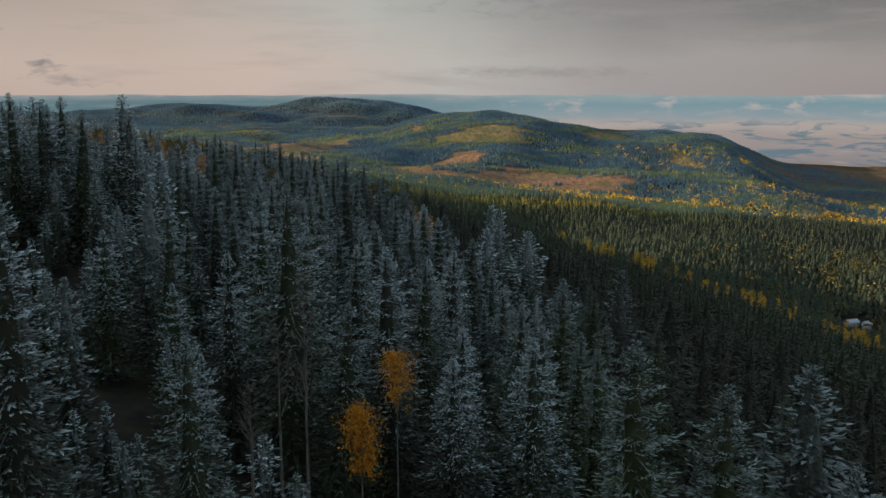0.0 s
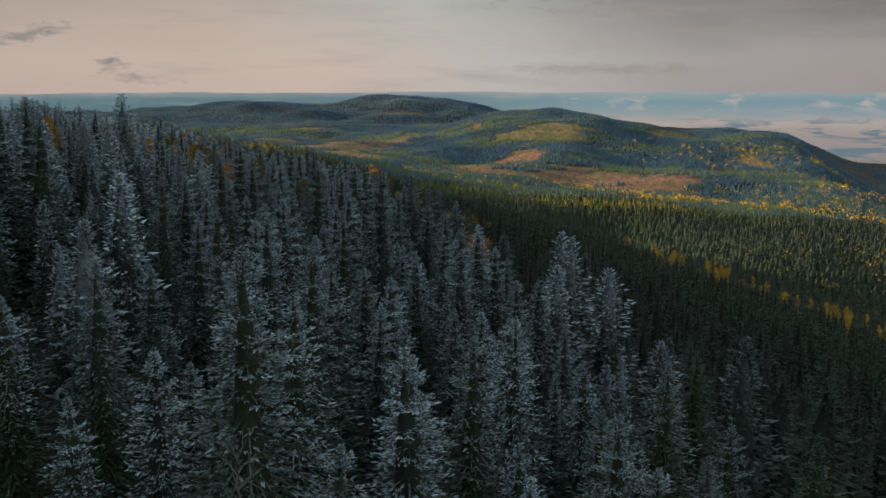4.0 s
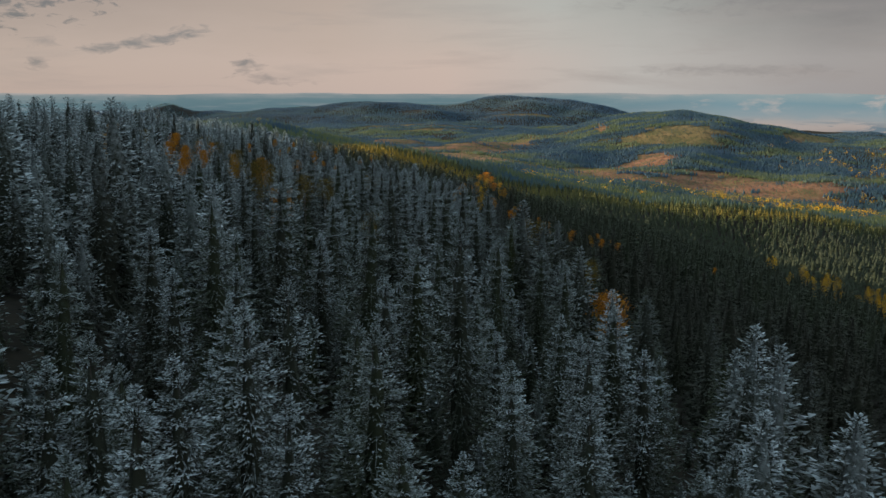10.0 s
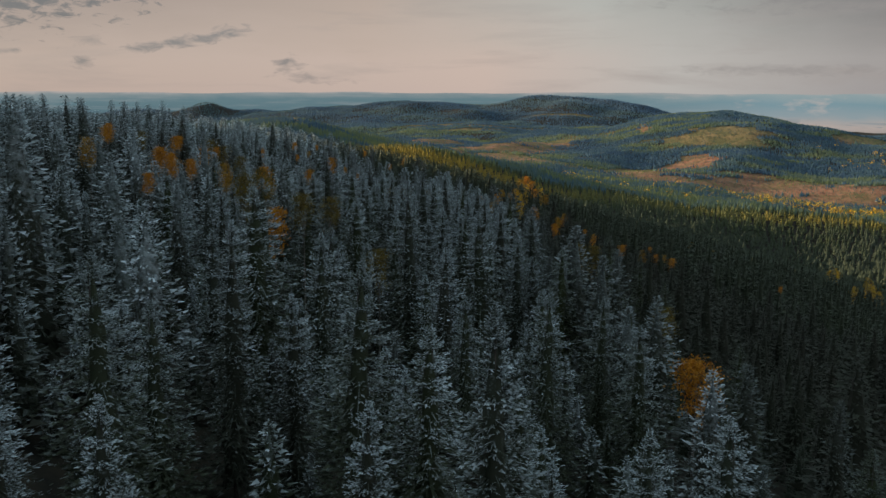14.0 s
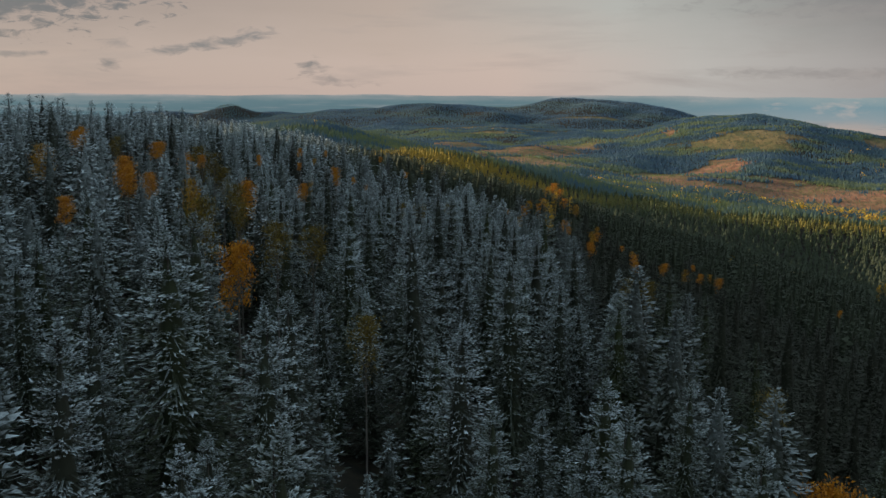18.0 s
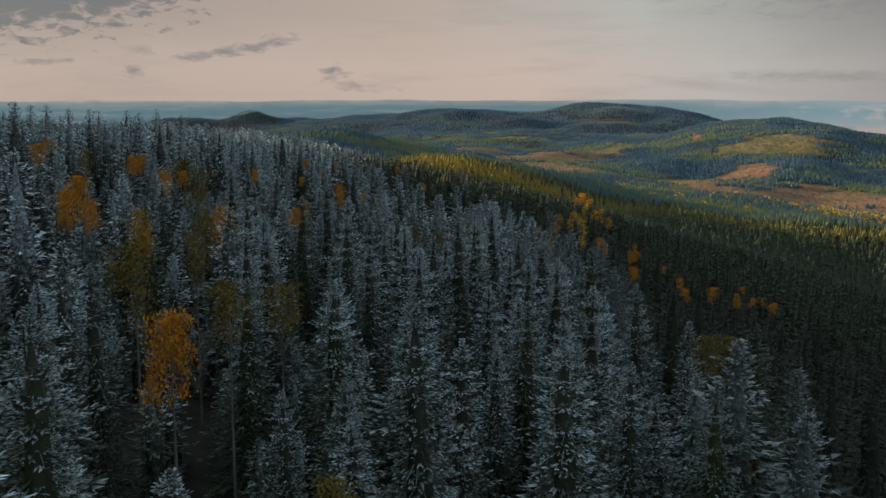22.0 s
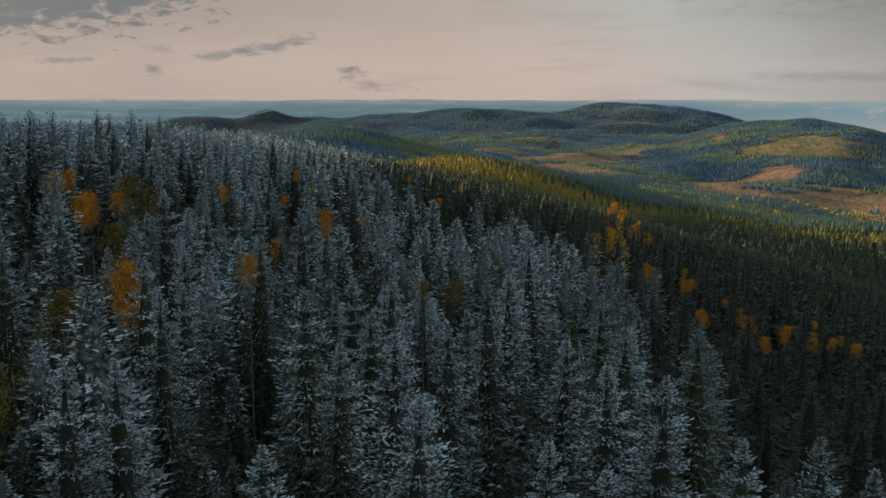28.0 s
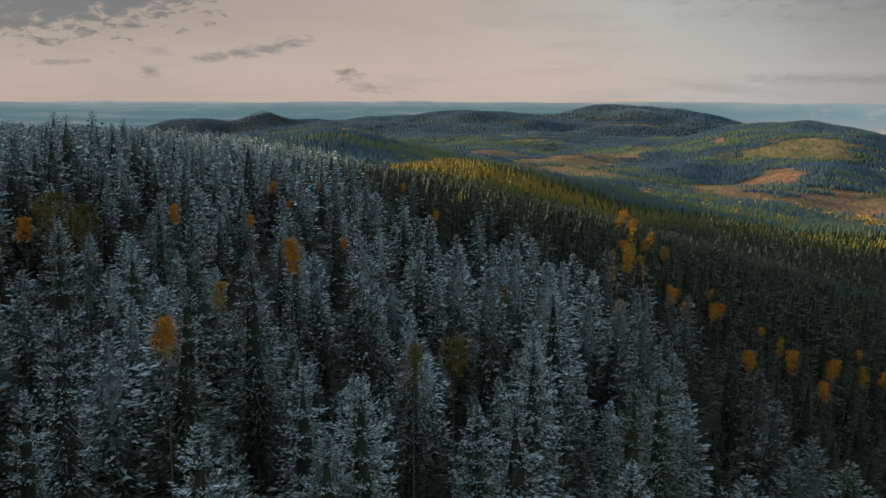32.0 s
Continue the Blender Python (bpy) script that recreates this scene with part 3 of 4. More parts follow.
# those that stand up against the sky
TALL_4 = [(-57.3, 128.6, 45.2), (-51.4, 123.6, 44.0), (-54.7, 136.9, 44.6), (-47.4, 125.1, 43.0), (-166.3, 308.7, 45.0), (-156.0, 305.3, 44.3), (-150.3, 300.9, 43.8), (-133.1, 286.6, 42.1), (-139.1, 304.3, 42.7), (-165.5, 336.2, 44.1), (-157.9, 331.7, 43.4), (-151.2, 334.7, 42.7), (-154.0, 345.4, 42.4), (-140.6, 342.5, 40.1), (-136.8, 346.0, 39.5)]
TALL = TALL_0 + TALL_1 + TALL_2 + TALL_3 + TALL_4
TALL = [q for q in TALL if math.hypot(q[0] + 54.5, q[1] - 216) > 4.0] + [(-19.0, 41.0, 41.0), (-26.0, 50.0, 33.0), (1.6, 73.8, 26.7), (16.7, 94.4, 16.4), (6.7, 79.0, 21.8), (8.1, 77.1, 25.7), (-61.6, 198.4, 33.9), (-48.4, 198.1, 29.8), (-40.0, 212.4, 26.5), (-51.6, 237.7, 29.5), (-64.5, 250.1, 33.0), (-55.0, 302.5, 25.6), (-60.6, 270.4, 30.5)]
tx, ty, tz = np.array(TALL).T
SPACING, NEAR_WOOD = 9.0, 150.0
TX, TY, rr = scatter((-420, 330, 5, 560), SPACING, 11)
keep = in_sight(TX, TY) & (aside(TX, TY) < NEAR_WOOD) & ~((TY < 56) & (aside(TX, TY) < 9))
for x, y in zip(tx, ty):
    keep &= np.hypot(TX - x, TY - y) > 3.6
keep &= ~((TY < 63) & (TX > -22) & (TX < 9) & (rr.uniform(0, 1, len(TX)) < 0.5))
keep &= np.hypot(TX + 3, TY - 62) > 5.0
for x, y, z in ASPEN_TIPS + [q[:3] for q in UPPER + GROVE + LEAFY_OLIVE] + [(-54.5, 216, 30)]:
    down = -(TX - x) * -0.4 - (TY - y) * 0.92
    wide = np.abs((TX - x) * 0.92 - (TY - y) * -0.4)
    keep &= (np.hypot(TX - x, TY - y) > 3.0) & ~((down > 0) & (down < 10) & (wide < 2.6))
keep &= rr.uniform(0, 1, len(TX)) > 0.06
down, wide = (TX + 54.5) * 0.46 - (TY - 216) * 0.89, np.abs((TX + 54.5) * 0.89 + (TY - 216) * 0.46)
keep &= ~((down > -3) & (down < 18) & (wide < 4.5))
TX, TY = TX[keep], TY[keep]
TH = tree_size(TX, TY) * rr.uniform(0.58, 1.14, len(TX)) * (1 + 0.06 * wave(TX, TY, 35, 31))
TH = np.where(rr.uniform(0, 1, len(TX)) < 0.12, TH * 0.6, TH)
TH = np.where((TY < 64) & (TX > -24) & (TX < 10), 0.5 * TH, TH)
TX, TY, TH = np.r_[tx, TX], np.r_[ty, TY], np.r_[np.maximum(tz - ground_z(tx, ty), 9.0), TH]
TZ = ground_z(TX, TY)
TZ[:len(tx)] = np.minimum(TZ[:len(tx)], tz - TH[:len(tx)])
TD, TF = aside(TX, TY), frost_at(TX, TY)


def planted(xs, ys, zs, hs, frosts, tones, shapes, rs, turn=0.6):
    """Many trees as one set of arrays."""
    VV, FF, LL, base = [], [], [], 0
    pick = rs.randint(len(shapes), size=len(xs))
    for n, (v, fc, lk) in enumerate(shapes):
        q = np.nonzero(pick == n)[0]
        if not len(q):
            continue
        t = rs.uniform(-turn, turn, len(q))
        g = hs[q] * rs.uniform(0.85, 1.2, len(q))
        c, s = (np.cos(t) * g)[:, None], (np.sin(t) * g)[:, None]
        V = np.stack([v[:, 0] * c - v[:, 1] * s + xs[q, None], v[:, 0] * s + v[:, 1] * c + ys[q, None], v[:, 2] * hs[q, None] + zs[q, None]], -1)
        L = np.empty_like(V)
        L[..., 0], L[..., 1], L[..., 2] = lk[:, 0], frosts[q, None], tones[q, None]
        F = fc[None] + (np.arange(len(q)) * len(v))[:, None, None] + base
        VV.append(V.reshape(-1, 3)), LL.append(L.reshape(-1, 3)), FF.append(F.reshape(-1, 3))
        base += V.shape[0] * V.shape[1]
    return np.concatenate(VV), np.concatenate(FF), np.concatenate(LL)


def unit(shape):
    v, f, l = shape
    return v / 20.0, f, l


rs = np.random.RandomState(5)
first = np.arange(len(TX)) < len(tx)
near = ((TD < 20) & (TY > 20) & (TY < 300)) | (first & (TD < 45))
beside = ~near & (TD < 42)
mid = ~near & ~beside & (TD < 80)
back = ~near & ~beside & ~mid

near_kinds = []
for n in range(8):
    fr = (1.0, 0.9, 0.75, 1.0, 0.85, 0.6, 0.45, 0.2)[n]
    v, f, l = conifer(np.random.RandomState(40 + n), 20.0, 370, 7, 2, fr, (0.1, 0.3, 0.2, 0.4, 0.1, 0.35, 0.5, 0.45)[n], (0.15, 0.165, 0.155, 0.17, 0.14, 0.165, 0.16, 0.15)[n], fine=0.8)
    sv, sf = stem(0.22, 20.0)
    near_kinds.append((mesh_from("conifer_crown", v, f, l), mesh_from("conifer_trunk", sv, sf), fr))
WORDS = ((0.8, "tall narrow conifer white with frost on drooping branches"), (0.5, "dark green conifer with frosted branch tips"), (0.0, "dark green conifer with hardly any frost"))
for x, y, z, h, fr in zip(TX[near], TY[near], TZ[near], TH[near], TF[near]):
    fr = fr * rs.uniform(0.55, 1.12)
    best = sorted(near_kinds, key=lambda k: abs(k[2] - fr) + rs.uniform(0, 0.25))[0]
    tree = thing("conifer", x, y, z)
    tree.rotation_euler = (rs.uniform(-0.025, 0.025), rs.uniform(-0.025, 0.025), rs.uniform(-0.7, 0.7))
    w = h / 20 * rs.uniform(0.9, 1.2)
    tree.scale = (w, w, h / 20)
    part("trunk", best[1], BARK, tree)
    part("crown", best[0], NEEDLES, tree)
    tagged(tree, [w for lim, w in WORDS if best[2] >= lim][0], "tree", "conifers under the flight")

unit0 = [unit(conifer(np.random.RandomState(50 + n), 20.0, 260, 5, 1, 1.0, 0.3, (0.145, 0.16, 0.17)[n % 3], fine=1.2)) for n in range(8)]
unit1 = [unit(conifer(np.random.RandomState(60 + n), 20.0, 220, 4, 1, 1.0, 0.3, (0.15, 0.165, 0.175)[n % 3], fine=1.4)) for n in range(8)]
unit2 = [unit(conifer(np.random.RandomState(80 + n), 20.0, 130, 3, 1, 1.0, 0.3, 0.17, fine=1.9)) for n in range(8)]
unit2b = [unit(conifer(np.random.RandomState(90 + n), 20.0, 80, 2, 1, 1.0, 0.3, 0.18, fine=2.5)) for n in range(8)]
unit2c = [unit(conifer(np.random.RandomState(95 + n), 20.0, 50, 2, 1, 1.0, 0.3, 0.18, fine=3.0)) for n in range(8)]
unit3 = [spire(np.random.RandomState(100 + n), 1.0, 1.0, 0.3) for n in range(12)]


def tent(rs, wide):
    """A conifer of the far hills: a ragged four-sided spire."""
    V = [(0, 0, 1.0)] + [(wide * rs.uniform(0.6, 1.3) * math.cos(math.tau * a / 4 + 0.4), wide * rs.uniform(0.6, 1.3) * math.sin(math.tau * a / 4 + 0.4), rs.uniform(-0.05, 0.15)) for a in range(4)]
    F = [(0, 1, 2), (0, 2, 3), (0, 3, 4), (0, 4, 1)]
    return np.array(V), np.array(F), np.array([(0.62, 1, 0.3)] + [(0.48, 1, 0.3)] * 4)


unit4 = [tent(np.random.RandomState(120 + n), 0.29) for n in range(12)]
unit5 = [tent(np.random.RandomState(140 + n), 0.42) for n in range(12)]


def wood(name, label, xs, ys, zs, hs, fr, tn, shapes):
    v, f, l = planted(xs, ys, zs, hs, fr, tn, shapes, rs)
    ob = new(name, mesh_from(name, v, f, l))
    ob.data.materials.append(HAZED_NEEDLES if name == "hill_forest" else NEEDLES)
    return tagged(ob, label, "forest", kind="stuff")


def stand_tone(x, y, r):
    """Stands of different age and kind: dark spruce, young green, larch gold that also paints sunlit strips."""
    s = 0.15 + 0.10 * wave(x, y, 420, 41) + 0.08 * wave(x, 2.2 * y, 130, 42) + r.uniform(-0.06, 0.06, len(x))
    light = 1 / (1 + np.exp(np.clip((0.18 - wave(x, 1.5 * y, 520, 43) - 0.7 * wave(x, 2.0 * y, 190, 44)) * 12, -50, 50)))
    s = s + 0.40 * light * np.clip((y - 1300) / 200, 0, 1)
    # golden larch on the crest, with its sunlit strips painted into the tone
    gold_sunlit = 1.0 * bump(x, y, -350, 1180, 130, 60) + 0.55 * bump(x, y, -170, 1225, 150, 32) + 0.5 * bump(x, y, 40, 1262, 150, 24) + 0.5 * bump(x, y, 215, 1255, 110, 22) + 0.10 * bump(x, y, -640, 1420, 230, 170)
    return np.clip(s + 0.65 * gold_sunlit, 0, 1)


for m, shapes, label in ((beside, unit0, "dense stand of frosted conifers beside the flight"), (mid, unit1, "dense conifer stand, frosted uphill and green downhill"),
                         (back, unit2, "conifer forest of the slope, frosted uphill and dark green downhill")):
    n = m.sum()
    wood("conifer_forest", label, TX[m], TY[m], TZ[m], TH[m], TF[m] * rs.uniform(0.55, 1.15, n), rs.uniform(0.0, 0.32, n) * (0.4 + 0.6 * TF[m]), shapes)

# young growth between the stems
YX, YY, r7 = scatter((-260, 130, 20, 360), 5.4, 23)
k = in_sight(YX, YY) & (aside(YX, YY) < 75) & (r7.uniform(0, 1, len(YX)) < 0.8)
for x, y in zip(TX[near | beside], TY[near | beside]):
    k &= np.hypot(YX - x, YY - y) > 2.0
YX, YY = YX[k], YY[k]
wood("young_conifers", "young frosted conifers growing between the tall stems", YX, YY, ground_z(YX, YY) - 0.2, r7.uniform(3.0, 9.5, len(YX)), frost_at(YX, YY) * r7.uniform(0.35, 0.95, len(YX)), r7.uniform(0.0, 0.45, len(YX)), unit2)
# the same wood goes on beside and behind the flight
SX, SY, r6 = scatter((-330, 170, -130, 330), 10.5, 19)
k = ~in_sight(SX, SY) & (aside(SX, SY) > 20) & (SX > -150 - 0.75 * SY) & (SX < 150)
SX, SY = SX[k], SY[k]
wood("conifer_forest", "frosted conifer forest on the upper slope", SX, SY, ground_z(SX, SY), tree_size(SX, SY) * r6.uniform(0.65, 1.0, len(SX)), frost_at(SX, SY) * r6.uniform(0.6, 1.0, len(SX)), r6.uniform(0.0, 0.3, len(SX)), unit2c)
# the rest of the slope, the valley and the hills
FX, FY, r3 = scatter((-1300, 760, 120, 1300), 6.6, 12)
k = (FX < 90 + 0.62 * FY) & ~((FX > -420) & (FX < 330) & (FY < 560) & in_sight(FX, FY) & (aside(FX, FY) < NEAR_WOOD))
k &= (FX > -170 - 1.0 * (FY - 224)) & (open_land(FX, FY)[0] < r3.uniform(0.2, 0.9, len(FX)))
q = np.clip((645 - FY) / 215, 0, 1)
k &= ~((FX - 80 - 150 * q > -20) & (FX - 80 - 150 * q < 11) & (FY > 420) & (FY < 655) & (r3.uniform(0, 1, len(FX)) < 0.85))
for hx, hy in HOUSES:
    away = (FX - hx) * hx / np.hypot(hx, hy) + (FY - hy) * hy / np.hypot(hx, hy)
    k &= ~((np.hypot(FX - hx, FY - hy) < 16) | ((np.abs((FX - hx) * hy - (FY - hy) * hx) / np.hypot(hx, hy) < 10) & (away < 0) & (away > -75)))
FX, FY = FX[k], FY[k]
white = (frost_at(FX, FY) > 0.25) & (FY < 600)
for k, shapes in ((white, unit2b), (~white & (FY < 680), unit2c), (~white & (FY >= 680), unit3)):
    n = k.sum()
    # sunlit gold only from the crest on; below, shade is put in by tone
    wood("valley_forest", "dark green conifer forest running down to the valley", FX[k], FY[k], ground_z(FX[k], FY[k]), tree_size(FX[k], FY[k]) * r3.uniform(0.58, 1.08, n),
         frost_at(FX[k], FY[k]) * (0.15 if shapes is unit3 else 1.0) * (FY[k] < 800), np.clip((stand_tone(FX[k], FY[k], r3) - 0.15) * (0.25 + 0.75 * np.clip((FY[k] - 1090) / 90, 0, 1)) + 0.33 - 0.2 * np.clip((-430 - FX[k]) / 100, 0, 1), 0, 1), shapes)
for lo, hi, st, sd in ((1300, 2600, 5.0, 13), (2600, 3500, 6.2, 14), (3500, 4650, 8.4, 15)):
    HX, HY, r4 = scatter((-3300, 1700, lo, hi), st, sd)
    k = (HX < 0.52 * HY) & (HX > -0.92 * HY + 150)
    HX, HY = HX[k], HY[k]
    # far slopes that fall away are left to the near ones
    d = np.hypot(HX + 20, HY - 120)
    fall = canopy_z(HX + 12 * (HX + 20) / d, HY + 12 * (HY - 120) / d) - canopy_z(HX, HY)
    o = open_land(HX, HY)[0]
    u = r4.uniform(0, 1, len(HX))
    young = o > 0.1 + 0.75 * u
    k = (fall > -1.3) & (~young | (r4.uniform(0, 1, len(HX)) < np.where(HY > 2700, 0.7, 0.55))) & (wave(HX, HY, 330, 51) + 0.6 * wave(HX, HY, 90, 52) < r4.uniform(0.25, 1.3, len(HX)))
    k &= ~(young & (HX > 0.29 * HY) & (HY > 2500))
    HX, HY, young = HX[k], HY[k], young[k]
    hs = tree_size(HX, HY) * r4.uniform(0.55, 1.1, len(HX)) * (1.0 if lo > 2000 else 0.85) * np.where(young, r4.uniform(0.15, 0.5, len(HX)), 1)
    # tone drops with distance: haze and the back ridge's shade put in as blue
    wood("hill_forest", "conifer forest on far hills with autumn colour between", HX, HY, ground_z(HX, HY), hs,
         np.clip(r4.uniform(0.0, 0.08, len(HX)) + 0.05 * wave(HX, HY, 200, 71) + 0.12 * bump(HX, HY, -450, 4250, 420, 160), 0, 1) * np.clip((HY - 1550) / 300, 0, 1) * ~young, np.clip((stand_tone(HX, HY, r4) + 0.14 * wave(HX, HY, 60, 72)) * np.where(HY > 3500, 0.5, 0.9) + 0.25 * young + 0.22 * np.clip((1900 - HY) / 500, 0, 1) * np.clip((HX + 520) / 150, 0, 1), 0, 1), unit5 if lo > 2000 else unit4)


# ---- autumn trees ----
def leafy(rs, h, wide, clumps, leaves, size, low=0.35, peak=0.55):
    """A leafy crown: many small leaf sprays on an uneven egg, with gaps."""
    V, F = [], []
    lobes = []
    for n in range(17):
        k = rs.uniform(0.04, 0.97)
        shape = math.sqrt(max(0.02, 1 - ((k - peak) / (1.05 - peak if k > peak else peak + 0.1)) ** 2))
        t = rs.uniform(0, math.tau)
        q = wide * shape * rs.uniform(0.15, 0.85)
        lobes.append((q * math.cos(t), q * math.sin(t), h * (low + (1 - low) * k), wide * rs.uniform(0.16, 0.42)))
    lobes.append((0, 0, h * 0.97, 0.16 * wide))
    for n in range(clumps):
        lb = lobes[rs.randint(len(lobes))]
        d = rs.normal(0, 0.55, 3)
        c = np.array([lb[0] + d[0] * lb[3], lb[1] + d[1] * lb[3], min(h, lb[2] + d[2] * lb[3] * 2.4)])
        s = size * rs.uniform(0.7, 1.5)
        for m in range(leaves):
            p = c + rs.normal(0, 1, 3) * (s, s, 0.7 * s)
            a, b2 = rs.normal(0, 1, 3), rs.normal(0, 1, 3)
            a, b2 = a / np.linalg.norm(a) * s * 0.42, b2 / np.linalg.norm(b2) * s * 0.42
            o = len(V)
            V += [p - a, p + b2, p + a]
            F.append((o, o + 1, o + 2))
    return np.array(V), np.array(F)


def limbs(rs, h, wide, count, low=0.3, r=0.10):
    """A pale trunk that forks into rising limbs."""
    V, F = stem(r * 1.6, h * 0.96)
    V, F = list(map(tuple, V)), list(map(tuple, F))
    for n in range(count):
        z = h * rs.uniform(low, 0.8)
        t = rs.uniform(0, math.tau)
        ln = wide * rs.uniform(0.6, 1.1) * (1.1 - 0.5 * z / h)
        d = np.array([math.cos(t), math.sin(t), rs.uniform(0.8, 1.6)])
        d, sd = d / np.linalg.norm(d), np.array([-math.sin(t), math.cos(t), 0])
        a, e, q = np.array([0, 0, z]), np.array([0, 0, z]) + d * ln * 1.4, r * 0.45
        o = len(V)
        V += [tuple(a + sd * q), tuple(a - sd * q), tuple(a + np.array([0, 0, q * 1.6])), tuple(e)]
        F += [(o, o + 1, o + 3), (o + 1, o + 2, o + 3), (o + 2, o, o + 3)]
    return np.array(V), np.array(F)


def crown_kind(seed, mat, h, wide, clumps, leaves, size, low, peak):
    r = np.random.RandomState(seed)
    me = mesh_from("leaf_crown", *leafy(r, h, wide, clumps, leaves, size, low, peak))
    me.materials.append(mat)
    tr = mesh_from("pale_trunk", *limbs(r, h, wide, 12, low))
    tr.materials.append(PALE_BARK)
    return me, tr


LEAFY = {"o": [crown_kind(200 + n, ORANGE, 14.0, 2.0, 240, 11, 0.27, 0.73, 0.40) for n in range(4)],
         "g": [crown_kind(230 + n, GOLD, 14.0, 2.0, 200, 11, 0.26, 0.70, 0.4) for n in range(3)],
         "y": [crown_kind(210 + n, YELLOW, 13.0, 2.6, 150, 9, 0.36, 0.25, 0.45) for n in range(3)],
         "l": [crown_kind(220 + n, OLIVE, 14.0, 2.2, 190, 9, 0.30, 0.68, 0.5) for n in range(3)]}
NAMES = {"g": "amber aspen with thinning autumn leaves among conifers", "o": "orange aspen in full autumn leaf among frosted conifers", "y": "yellow aspen in autumn leaf on the dark slope", "l": "olive-brown deciduous tree losing its leaves among conifers"}


def autumn(kind, x, y, tip=None, h=None, size=0.0, tall=1.2):
    me, tr = LEAFY[kind][rs.randint(len(LEAFY[kind]))]
    full = 13.0 if kind == "y" else 14.0
    g = float(ground_z(x, y))
    if tip is not None:
        h = max(9.0, tip - g)
        g = tip - h
    tree = thing("aspen", x, y, g)
    tree.rotation_euler[2] = rs.uniform(0, math.tau)
    w = h / full * rs.uniform(0.9, 1.1)
    stem_part, leaf_part = part("trunk", tr, BARK, tree), part("crown", me, ORANGE, tree)
    if size:
        # a small top on a long bare stem
        stem_part.scale = (size, size, h / full)
        leaf_part.scale = (size, size, size * tall)
        leaf_part.location = (0, 0, h - full * size * tall)
    else:
        tree.scale = (w, w, h / full)
    tagged(tree, NAMES[kind], "tree", "autumn trees among the conifers")


# those whose tips are known: x, y, height of the tip
for (x, y, z), size in zip(ASPEN_TIPS, (0.6, 0.7, 1.1, 0.9, 0.65)):
    autumn("o", x, y, tip=z, size=size, tall=1.6 if y == 59 else 1.25)
autumn("o", -54.8, 217, tip=30.3, size=0.95, tall=1.5)
for n, (x, y, z, size) in enumerate(UPPER):
    autumn("g" if n % 5 == 2 else "o", x, y, tip=z + 0.3, size=size * (0.85 if y < 325 else 0.62), tall=1.1)
for n, (x, y, z, size) in enumerate(GROVE):
    autumn("y" if n % 4 == 1 and size > 0.9 else "g" if n % 3 == 0 else "o", x, y, tip=z + 1.2, size=0.72 * size, tall=1.05)
for x, y, z, size in LEAFY_OLIVE:
    autumn("l", x, y, tip=z, size=0.85 * size, tall=1.05)
# the yellow line along the lower slope
for n in range(84):
    k = max(0.0, (7 * (n // 7) + rs.normal(3, 2.2)) / 84) ** 0.8
    autumn("y", 80 + 150 * k + rs.normal(0, 6), 645 - 215 * k + rs.normal(0, 9), h=21.5 + rs.uniform(-4, 3), size=rs.uniform(0.45, 1.0), tall=1.5)

# yellow groves on the valley floor, too many to count
GX2, GY2, GH2 = [], [], []
r5 = np.random.RandomState(77)
for cx, cy, sx, sy, n in ((360, 1560, 120, 55, 230), (180, 1650, 90, 40, 110), (600, 1420, 120, 50, 190), (690, 2300, 100, 110, 80), (500, 2250, 110, 110, 60), (440, 900, 14, 10, 14), (900, 1900, 160, 120, 110), (-120, 1500, 160, 60, 50), (640, 1750, 130, 60, 130)):
    GX2.append(cx + r5.normal(0, sx, n)), GY2.append(cy + r5.normal(0, sy, n)), GH2.append(r5.uniform(4.5, 10.5, n))
GX2, GY2, GH2 = map(np.concatenate, (GX2, GY2, GH2))
shapes = []
for n in range(5):
    v, f = leafy(np.random.RandomState(240 + n), 1.0, 0.34, 22, 2, 0.26, 0.1, 0.5)
    shapes.append((v, f, np.zeros((len(v), 3))))
v, f, l = planted(GX2, GY2, ground_z(GX2, GY2), GH2, 0 * GX2, 0 * GX2, shapes, r5, 3.1)
grove = new("aspen_groves", mesh_from("aspen_groves", v, f))
grove.data.materials.append(YELLOW)
tagged(grove, "bright yellow aspen groves on the valley floor", "forest", kind="stuff")
# brown and olive brush between the conifers of the valley
bx, by = np.r_[r5.normal(330, 90, 110), r5.normal(420, 60, 70), r5.normal(150, 90, 80)], np.r_[r5.normal(820, 110, 110), r5.normal(1000, 70, 70), r5.normal(760, 90, 80)]
v, f, l = planted(bx, by, ground_z(bx, by), r5.uniform(9, 15, len(bx)), 0 * bx, 0 * bx, shapes, r5, 3.1)
brush = new("valley_brush", mesh_from("valley_brush", v, f))
brush.data.materials.append(OLIVE)
tagged(brush, "olive and brown leafy trees mixed into the valley forest", "forest", kind="stuff")


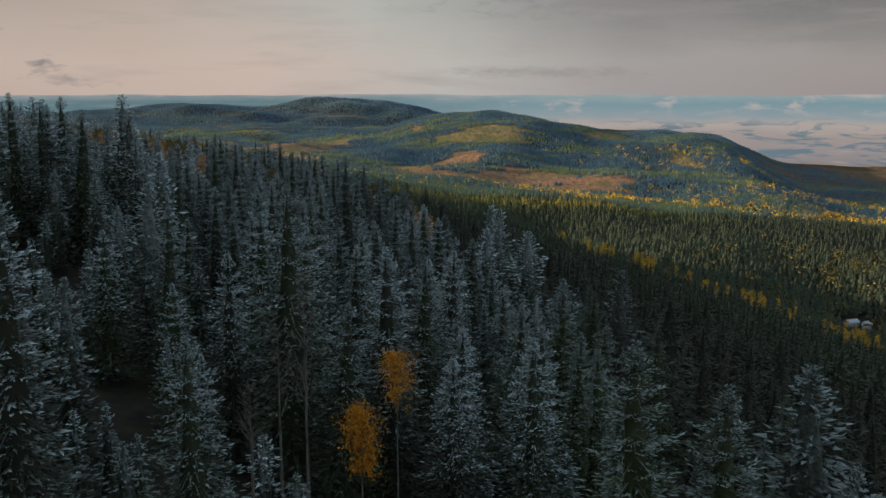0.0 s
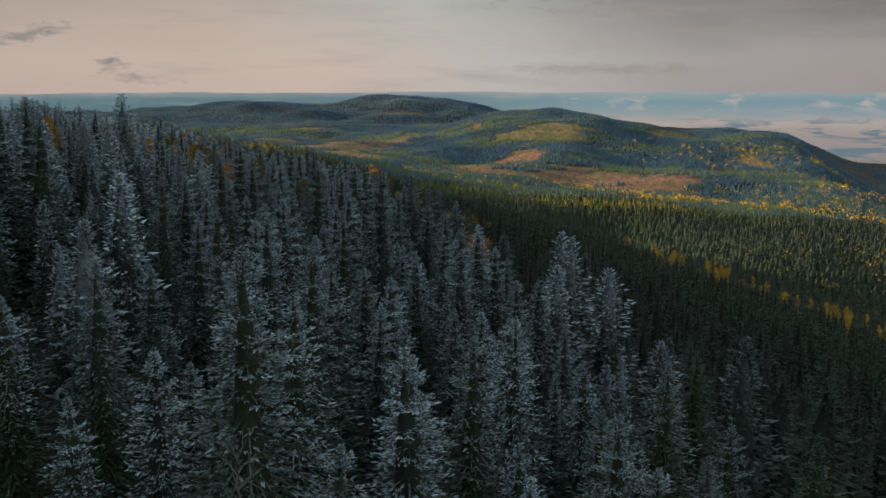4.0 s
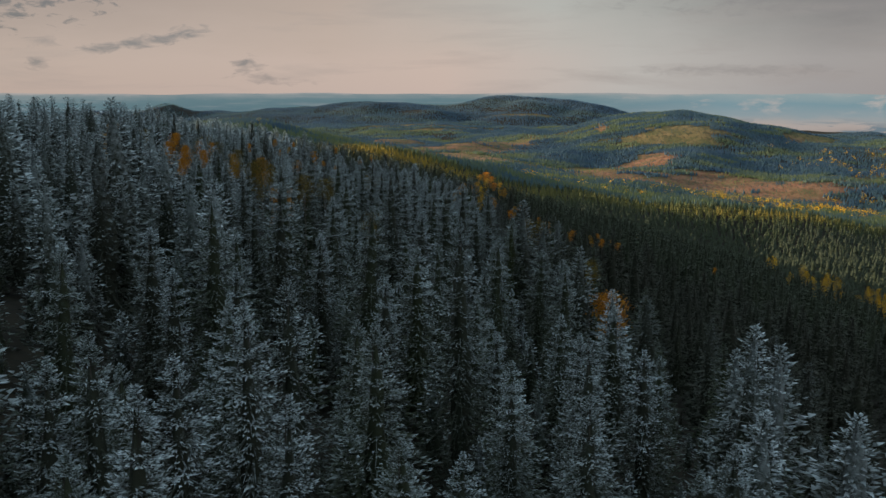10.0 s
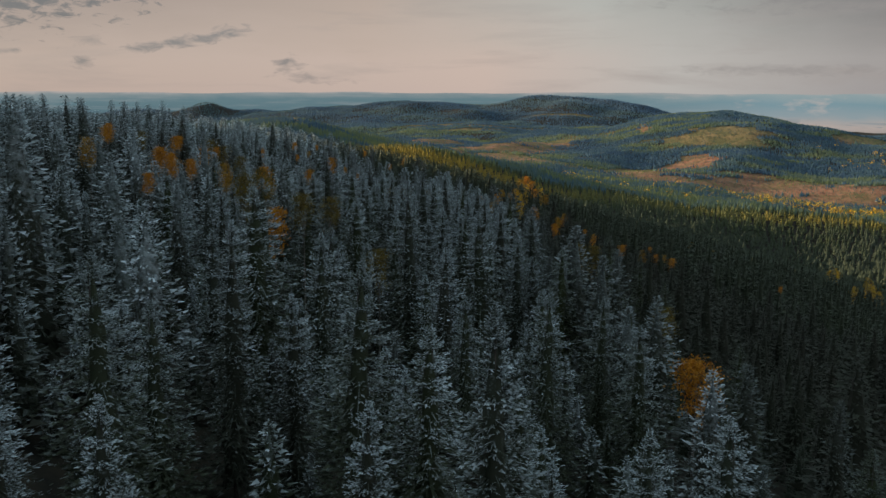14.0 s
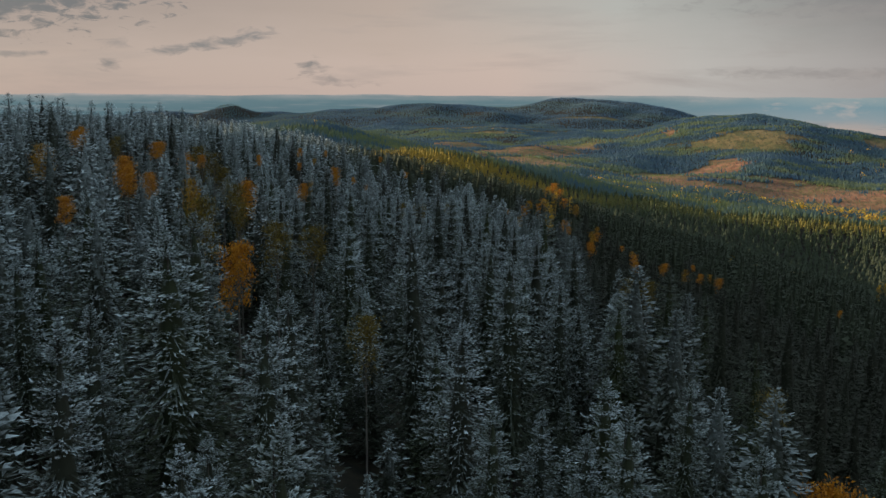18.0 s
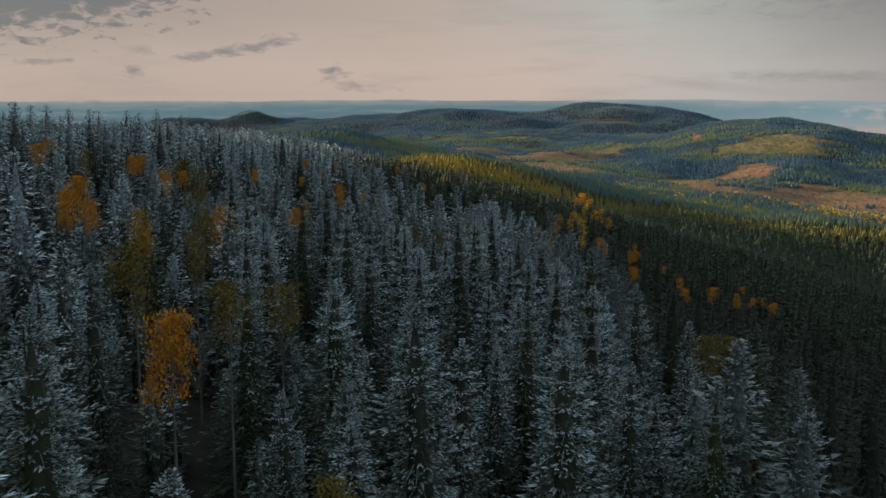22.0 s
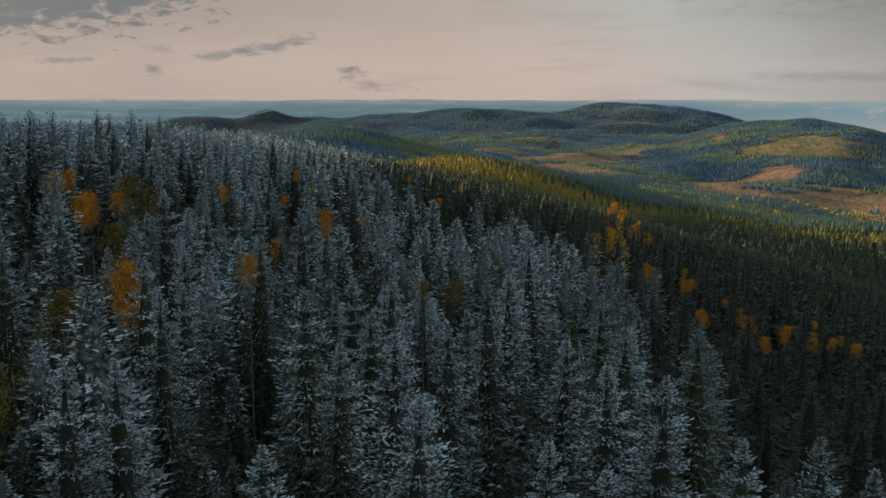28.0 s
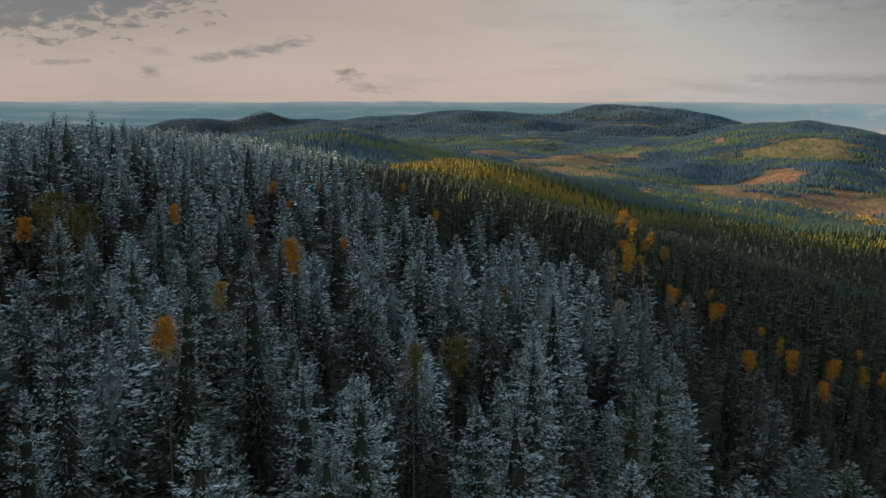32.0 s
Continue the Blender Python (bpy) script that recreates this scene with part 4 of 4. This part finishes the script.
# ---- bare and dead trees ----
def bare_tree(x, y, h, seed, label, twiggy=1.0, kind="bare_aspen"):
    r = np.random.RandomState(seed)
    tree = thing(kind, x, y)
    trunk = mesh_from("bare_trunk", *stem(0.15, h))
    part("trunk", trunk, PALE_BARK, tree)
    V, F = [], []
    for n in range(int(70 * twiggy)):
        z = h * (0.55 + 0.44 * r.uniform())
        t = r.uniform(0, math.tau)
        ln = (1.1 - z / h) * h * 0.16 * r.uniform(0.5, 1.2) + 0.3
        d = np.array([math.cos(t), math.sin(t), r.uniform(0.3, 1.3)])
        e = np.array([0, 0, z]) + d * ln
        for q in range(5):
            a = np.array([0, 0, z]) + d * ln * q / 5
            b2 = e + r.normal(0, 0.25, 3) * (1 + q * 0.3) if q else e
            s = np.array([-math.sin(t), math.cos(t), 0]) * (0.03 if q == 0 else 0.02)
            o = len(V)
            V += [tuple(a + s), tuple(a - s), tuple(b2)]
            F.append((o, o + 1, o + 2))
    part("twig_crown", mesh_from("bare_twigs", np.array(V), np.array(F)), PALE_BARK, tree)
    tagged(tree, label, "tree", "bare trees")


bare_tree(-9.2, 62, 20.5, 1, "bare pale aspen with a fine twiggy top")
bare_tree(-11.2, 63, 16.0, 2, "thin leaning bare aspen stem", 0.4)
bare_tree(-12.6, 60, 12.0, 3, "short dead conifer stem with few twigs", 0.5)
for x, y, tip in ((-216, 698, 16.0), (-206, 690, 9), (-230, 704, 8), (-196, 706, 10), (-186, 690, 7), (-258, 700, 10), (-180, 702, 6), (-172, 694, 7), (-165, 706, 5), (-270, 690, 8)):
    z = float(ground_z(x, y))
    tree = thing("conifer", x, y, z)
    w = rs.uniform(0.45, 0.6) * (tip - z) / 20
    tree.scale = (w, w, (tip - z) / 20)
    part("trunk", near_kinds[7][1], BARK, tree)
    part("crown", near_kinds[7][0], NEEDLES, tree)
    tagged(tree, "tall slim dark conifer standing above the crest", "tree", "tall conifers on the crest")

# ---- the far distance: hazy lowland and mountains at the edge of the world ----
def house(x, y, turn):
    home = thing("house", x, y)
    home.rotation_euler[2] = radians(turn)
    def box(x0, x1, y0, y1, z0, z1):
        c = [(a, b2, d) for d in (z0, z1) for b2 in (y0, y1) for a in (x0, x1)]
        return c, [(0, 2, 3, 1), (4, 5, 7, 6), (0, 1, 5, 4), (2, 6, 7, 3), (0, 4, 6, 2), (1, 3, 7, 5)]
    part("wall", mesh_from("house_wall", *box(-6, 6, -4, 4, -2, 3.2)), WALL, home)
    v = [(-6.6, -4.7, 3.0), (6.6, -4.7, 3.0), (6.6, 4.7, 3.0), (-6.6, 4.7, 3.0), (-6.6, 0, 5.6), (6.6, 0, 5.6)]
    part("roof", mesh_from("house_roof", v + [(a, b2, d + 0.25) for a, b2, d in v], [(0, 1, 5, 4), (2, 3, 4, 5), (6, 10, 11, 7), (8, 11, 10, 9), (0, 6, 7, 1), (2, 8, 9, 3)]), ROOF, home, "pale grey metal roof")
    for n in (-3.5, 0, 3.5):
        part("window", mesh_from("house_window", *box(n - 0.6, n + 0.6, -4.06, -3.98, 1.0, 2.3)), PANE, home)
    return tagged(home, "small white house with a pale metal roof in the woods", "house", "houses in the valley")


def plain(name, c, rough):
    m, t, b2 = material(name, rough)
    obj = t.nodes.new("ShaderNodeTexCoord").outputs["Object"]
    link(t, ramp(t, noise_tex(t, obj, 1.2, 4), [(0.3, tuple(0.8 * q for q in c)), (0.7, c)]), b2.inputs["Base Color"])
    return m


WALL, ROOF, PANE = plain("white_boards", (0.42, 0.41, 0.39), 0.8), plain("metal_roof", (0.36, 0.38, 0.40), 0.5), plain("window_pane", (0.03, 0.035, 0.04), 0.1)
house(*HOUSES[0], 20)
house(*HOUSES[1], 65)

NA, NZ = 220, 14
ring_v, ring_f = [], []
for i in range(NA + 1):
    az = radians(64 - 112 * i / NA)
    top = -7 + 3 * math.sin(az * 23) + 2 * math.sin(az * 61 + 1)
    top -= 8 * math.exp(-((az + 0.30) / 0.20) ** 2)
    for j in range(NZ + 1):
        z = EYE - 420 + (420 + top) * j / NZ
        ring_v.append((-20 - 4850 * math.sin(az), 120 + 4850 * math.cos(az), z))
for i in range(NA):
    for j in range(NZ):
        o = i * (NZ + 1) + j
        ring_f.append((o, o + NZ + 1, o + NZ + 2, o + 1))
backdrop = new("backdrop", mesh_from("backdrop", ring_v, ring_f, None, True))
# backdrop glows by itself; haze is painted in, paling to the sky above
m = bpy.data.materials.new("glowing_hazy_distance")
m.use_nodes = True
t = m.node_tree
t.nodes.clear()
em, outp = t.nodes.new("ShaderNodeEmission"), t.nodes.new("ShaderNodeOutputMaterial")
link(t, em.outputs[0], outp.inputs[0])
pos = t.nodes.new("ShaderNodeTexCoord").outputs["Object"]
sp = t.nodes.new("ShaderNodeSeparateXYZ")
link(t, pos, sp.inputs[0])
streak = noise_tex(t, mapped(t, pos, (0.0022, 0.0022, 0.05)), 1.0, 6, 0.62, 0.3)
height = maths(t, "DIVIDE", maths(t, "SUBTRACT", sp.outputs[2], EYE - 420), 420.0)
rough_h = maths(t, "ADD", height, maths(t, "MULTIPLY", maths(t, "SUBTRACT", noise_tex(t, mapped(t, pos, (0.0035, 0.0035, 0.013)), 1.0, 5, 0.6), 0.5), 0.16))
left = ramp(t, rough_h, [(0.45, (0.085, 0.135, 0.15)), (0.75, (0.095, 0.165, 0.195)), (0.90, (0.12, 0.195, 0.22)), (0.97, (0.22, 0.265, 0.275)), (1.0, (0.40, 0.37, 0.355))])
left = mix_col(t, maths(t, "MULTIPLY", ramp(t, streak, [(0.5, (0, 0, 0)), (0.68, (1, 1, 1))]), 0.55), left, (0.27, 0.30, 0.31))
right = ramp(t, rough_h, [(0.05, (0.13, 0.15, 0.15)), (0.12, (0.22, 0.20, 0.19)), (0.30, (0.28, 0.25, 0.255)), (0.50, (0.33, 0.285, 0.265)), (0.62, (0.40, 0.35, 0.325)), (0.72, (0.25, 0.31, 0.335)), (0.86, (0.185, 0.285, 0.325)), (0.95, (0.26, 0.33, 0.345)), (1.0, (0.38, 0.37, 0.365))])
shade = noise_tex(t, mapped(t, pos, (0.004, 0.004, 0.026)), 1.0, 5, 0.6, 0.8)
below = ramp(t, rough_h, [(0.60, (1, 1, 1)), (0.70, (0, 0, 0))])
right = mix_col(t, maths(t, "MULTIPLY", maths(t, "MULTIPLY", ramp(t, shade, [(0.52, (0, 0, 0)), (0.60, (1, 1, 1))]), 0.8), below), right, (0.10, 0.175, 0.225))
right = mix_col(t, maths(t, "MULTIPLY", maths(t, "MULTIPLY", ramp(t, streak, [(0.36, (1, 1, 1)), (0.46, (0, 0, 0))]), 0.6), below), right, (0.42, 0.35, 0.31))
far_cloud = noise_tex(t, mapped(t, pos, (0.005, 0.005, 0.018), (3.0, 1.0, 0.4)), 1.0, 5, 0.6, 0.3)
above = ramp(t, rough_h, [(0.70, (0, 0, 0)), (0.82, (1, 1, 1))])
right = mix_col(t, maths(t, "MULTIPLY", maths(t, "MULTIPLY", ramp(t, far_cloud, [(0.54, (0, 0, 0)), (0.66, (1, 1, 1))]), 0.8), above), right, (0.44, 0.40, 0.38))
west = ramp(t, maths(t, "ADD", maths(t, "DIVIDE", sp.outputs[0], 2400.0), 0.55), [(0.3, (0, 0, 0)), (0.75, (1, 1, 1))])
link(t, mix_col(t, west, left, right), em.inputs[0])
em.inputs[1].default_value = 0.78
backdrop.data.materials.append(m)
tagged(backdrop, "glowing backdrop with painted haze: blue lowland and far mountains under the horizon", "backdrop", kind="structure")
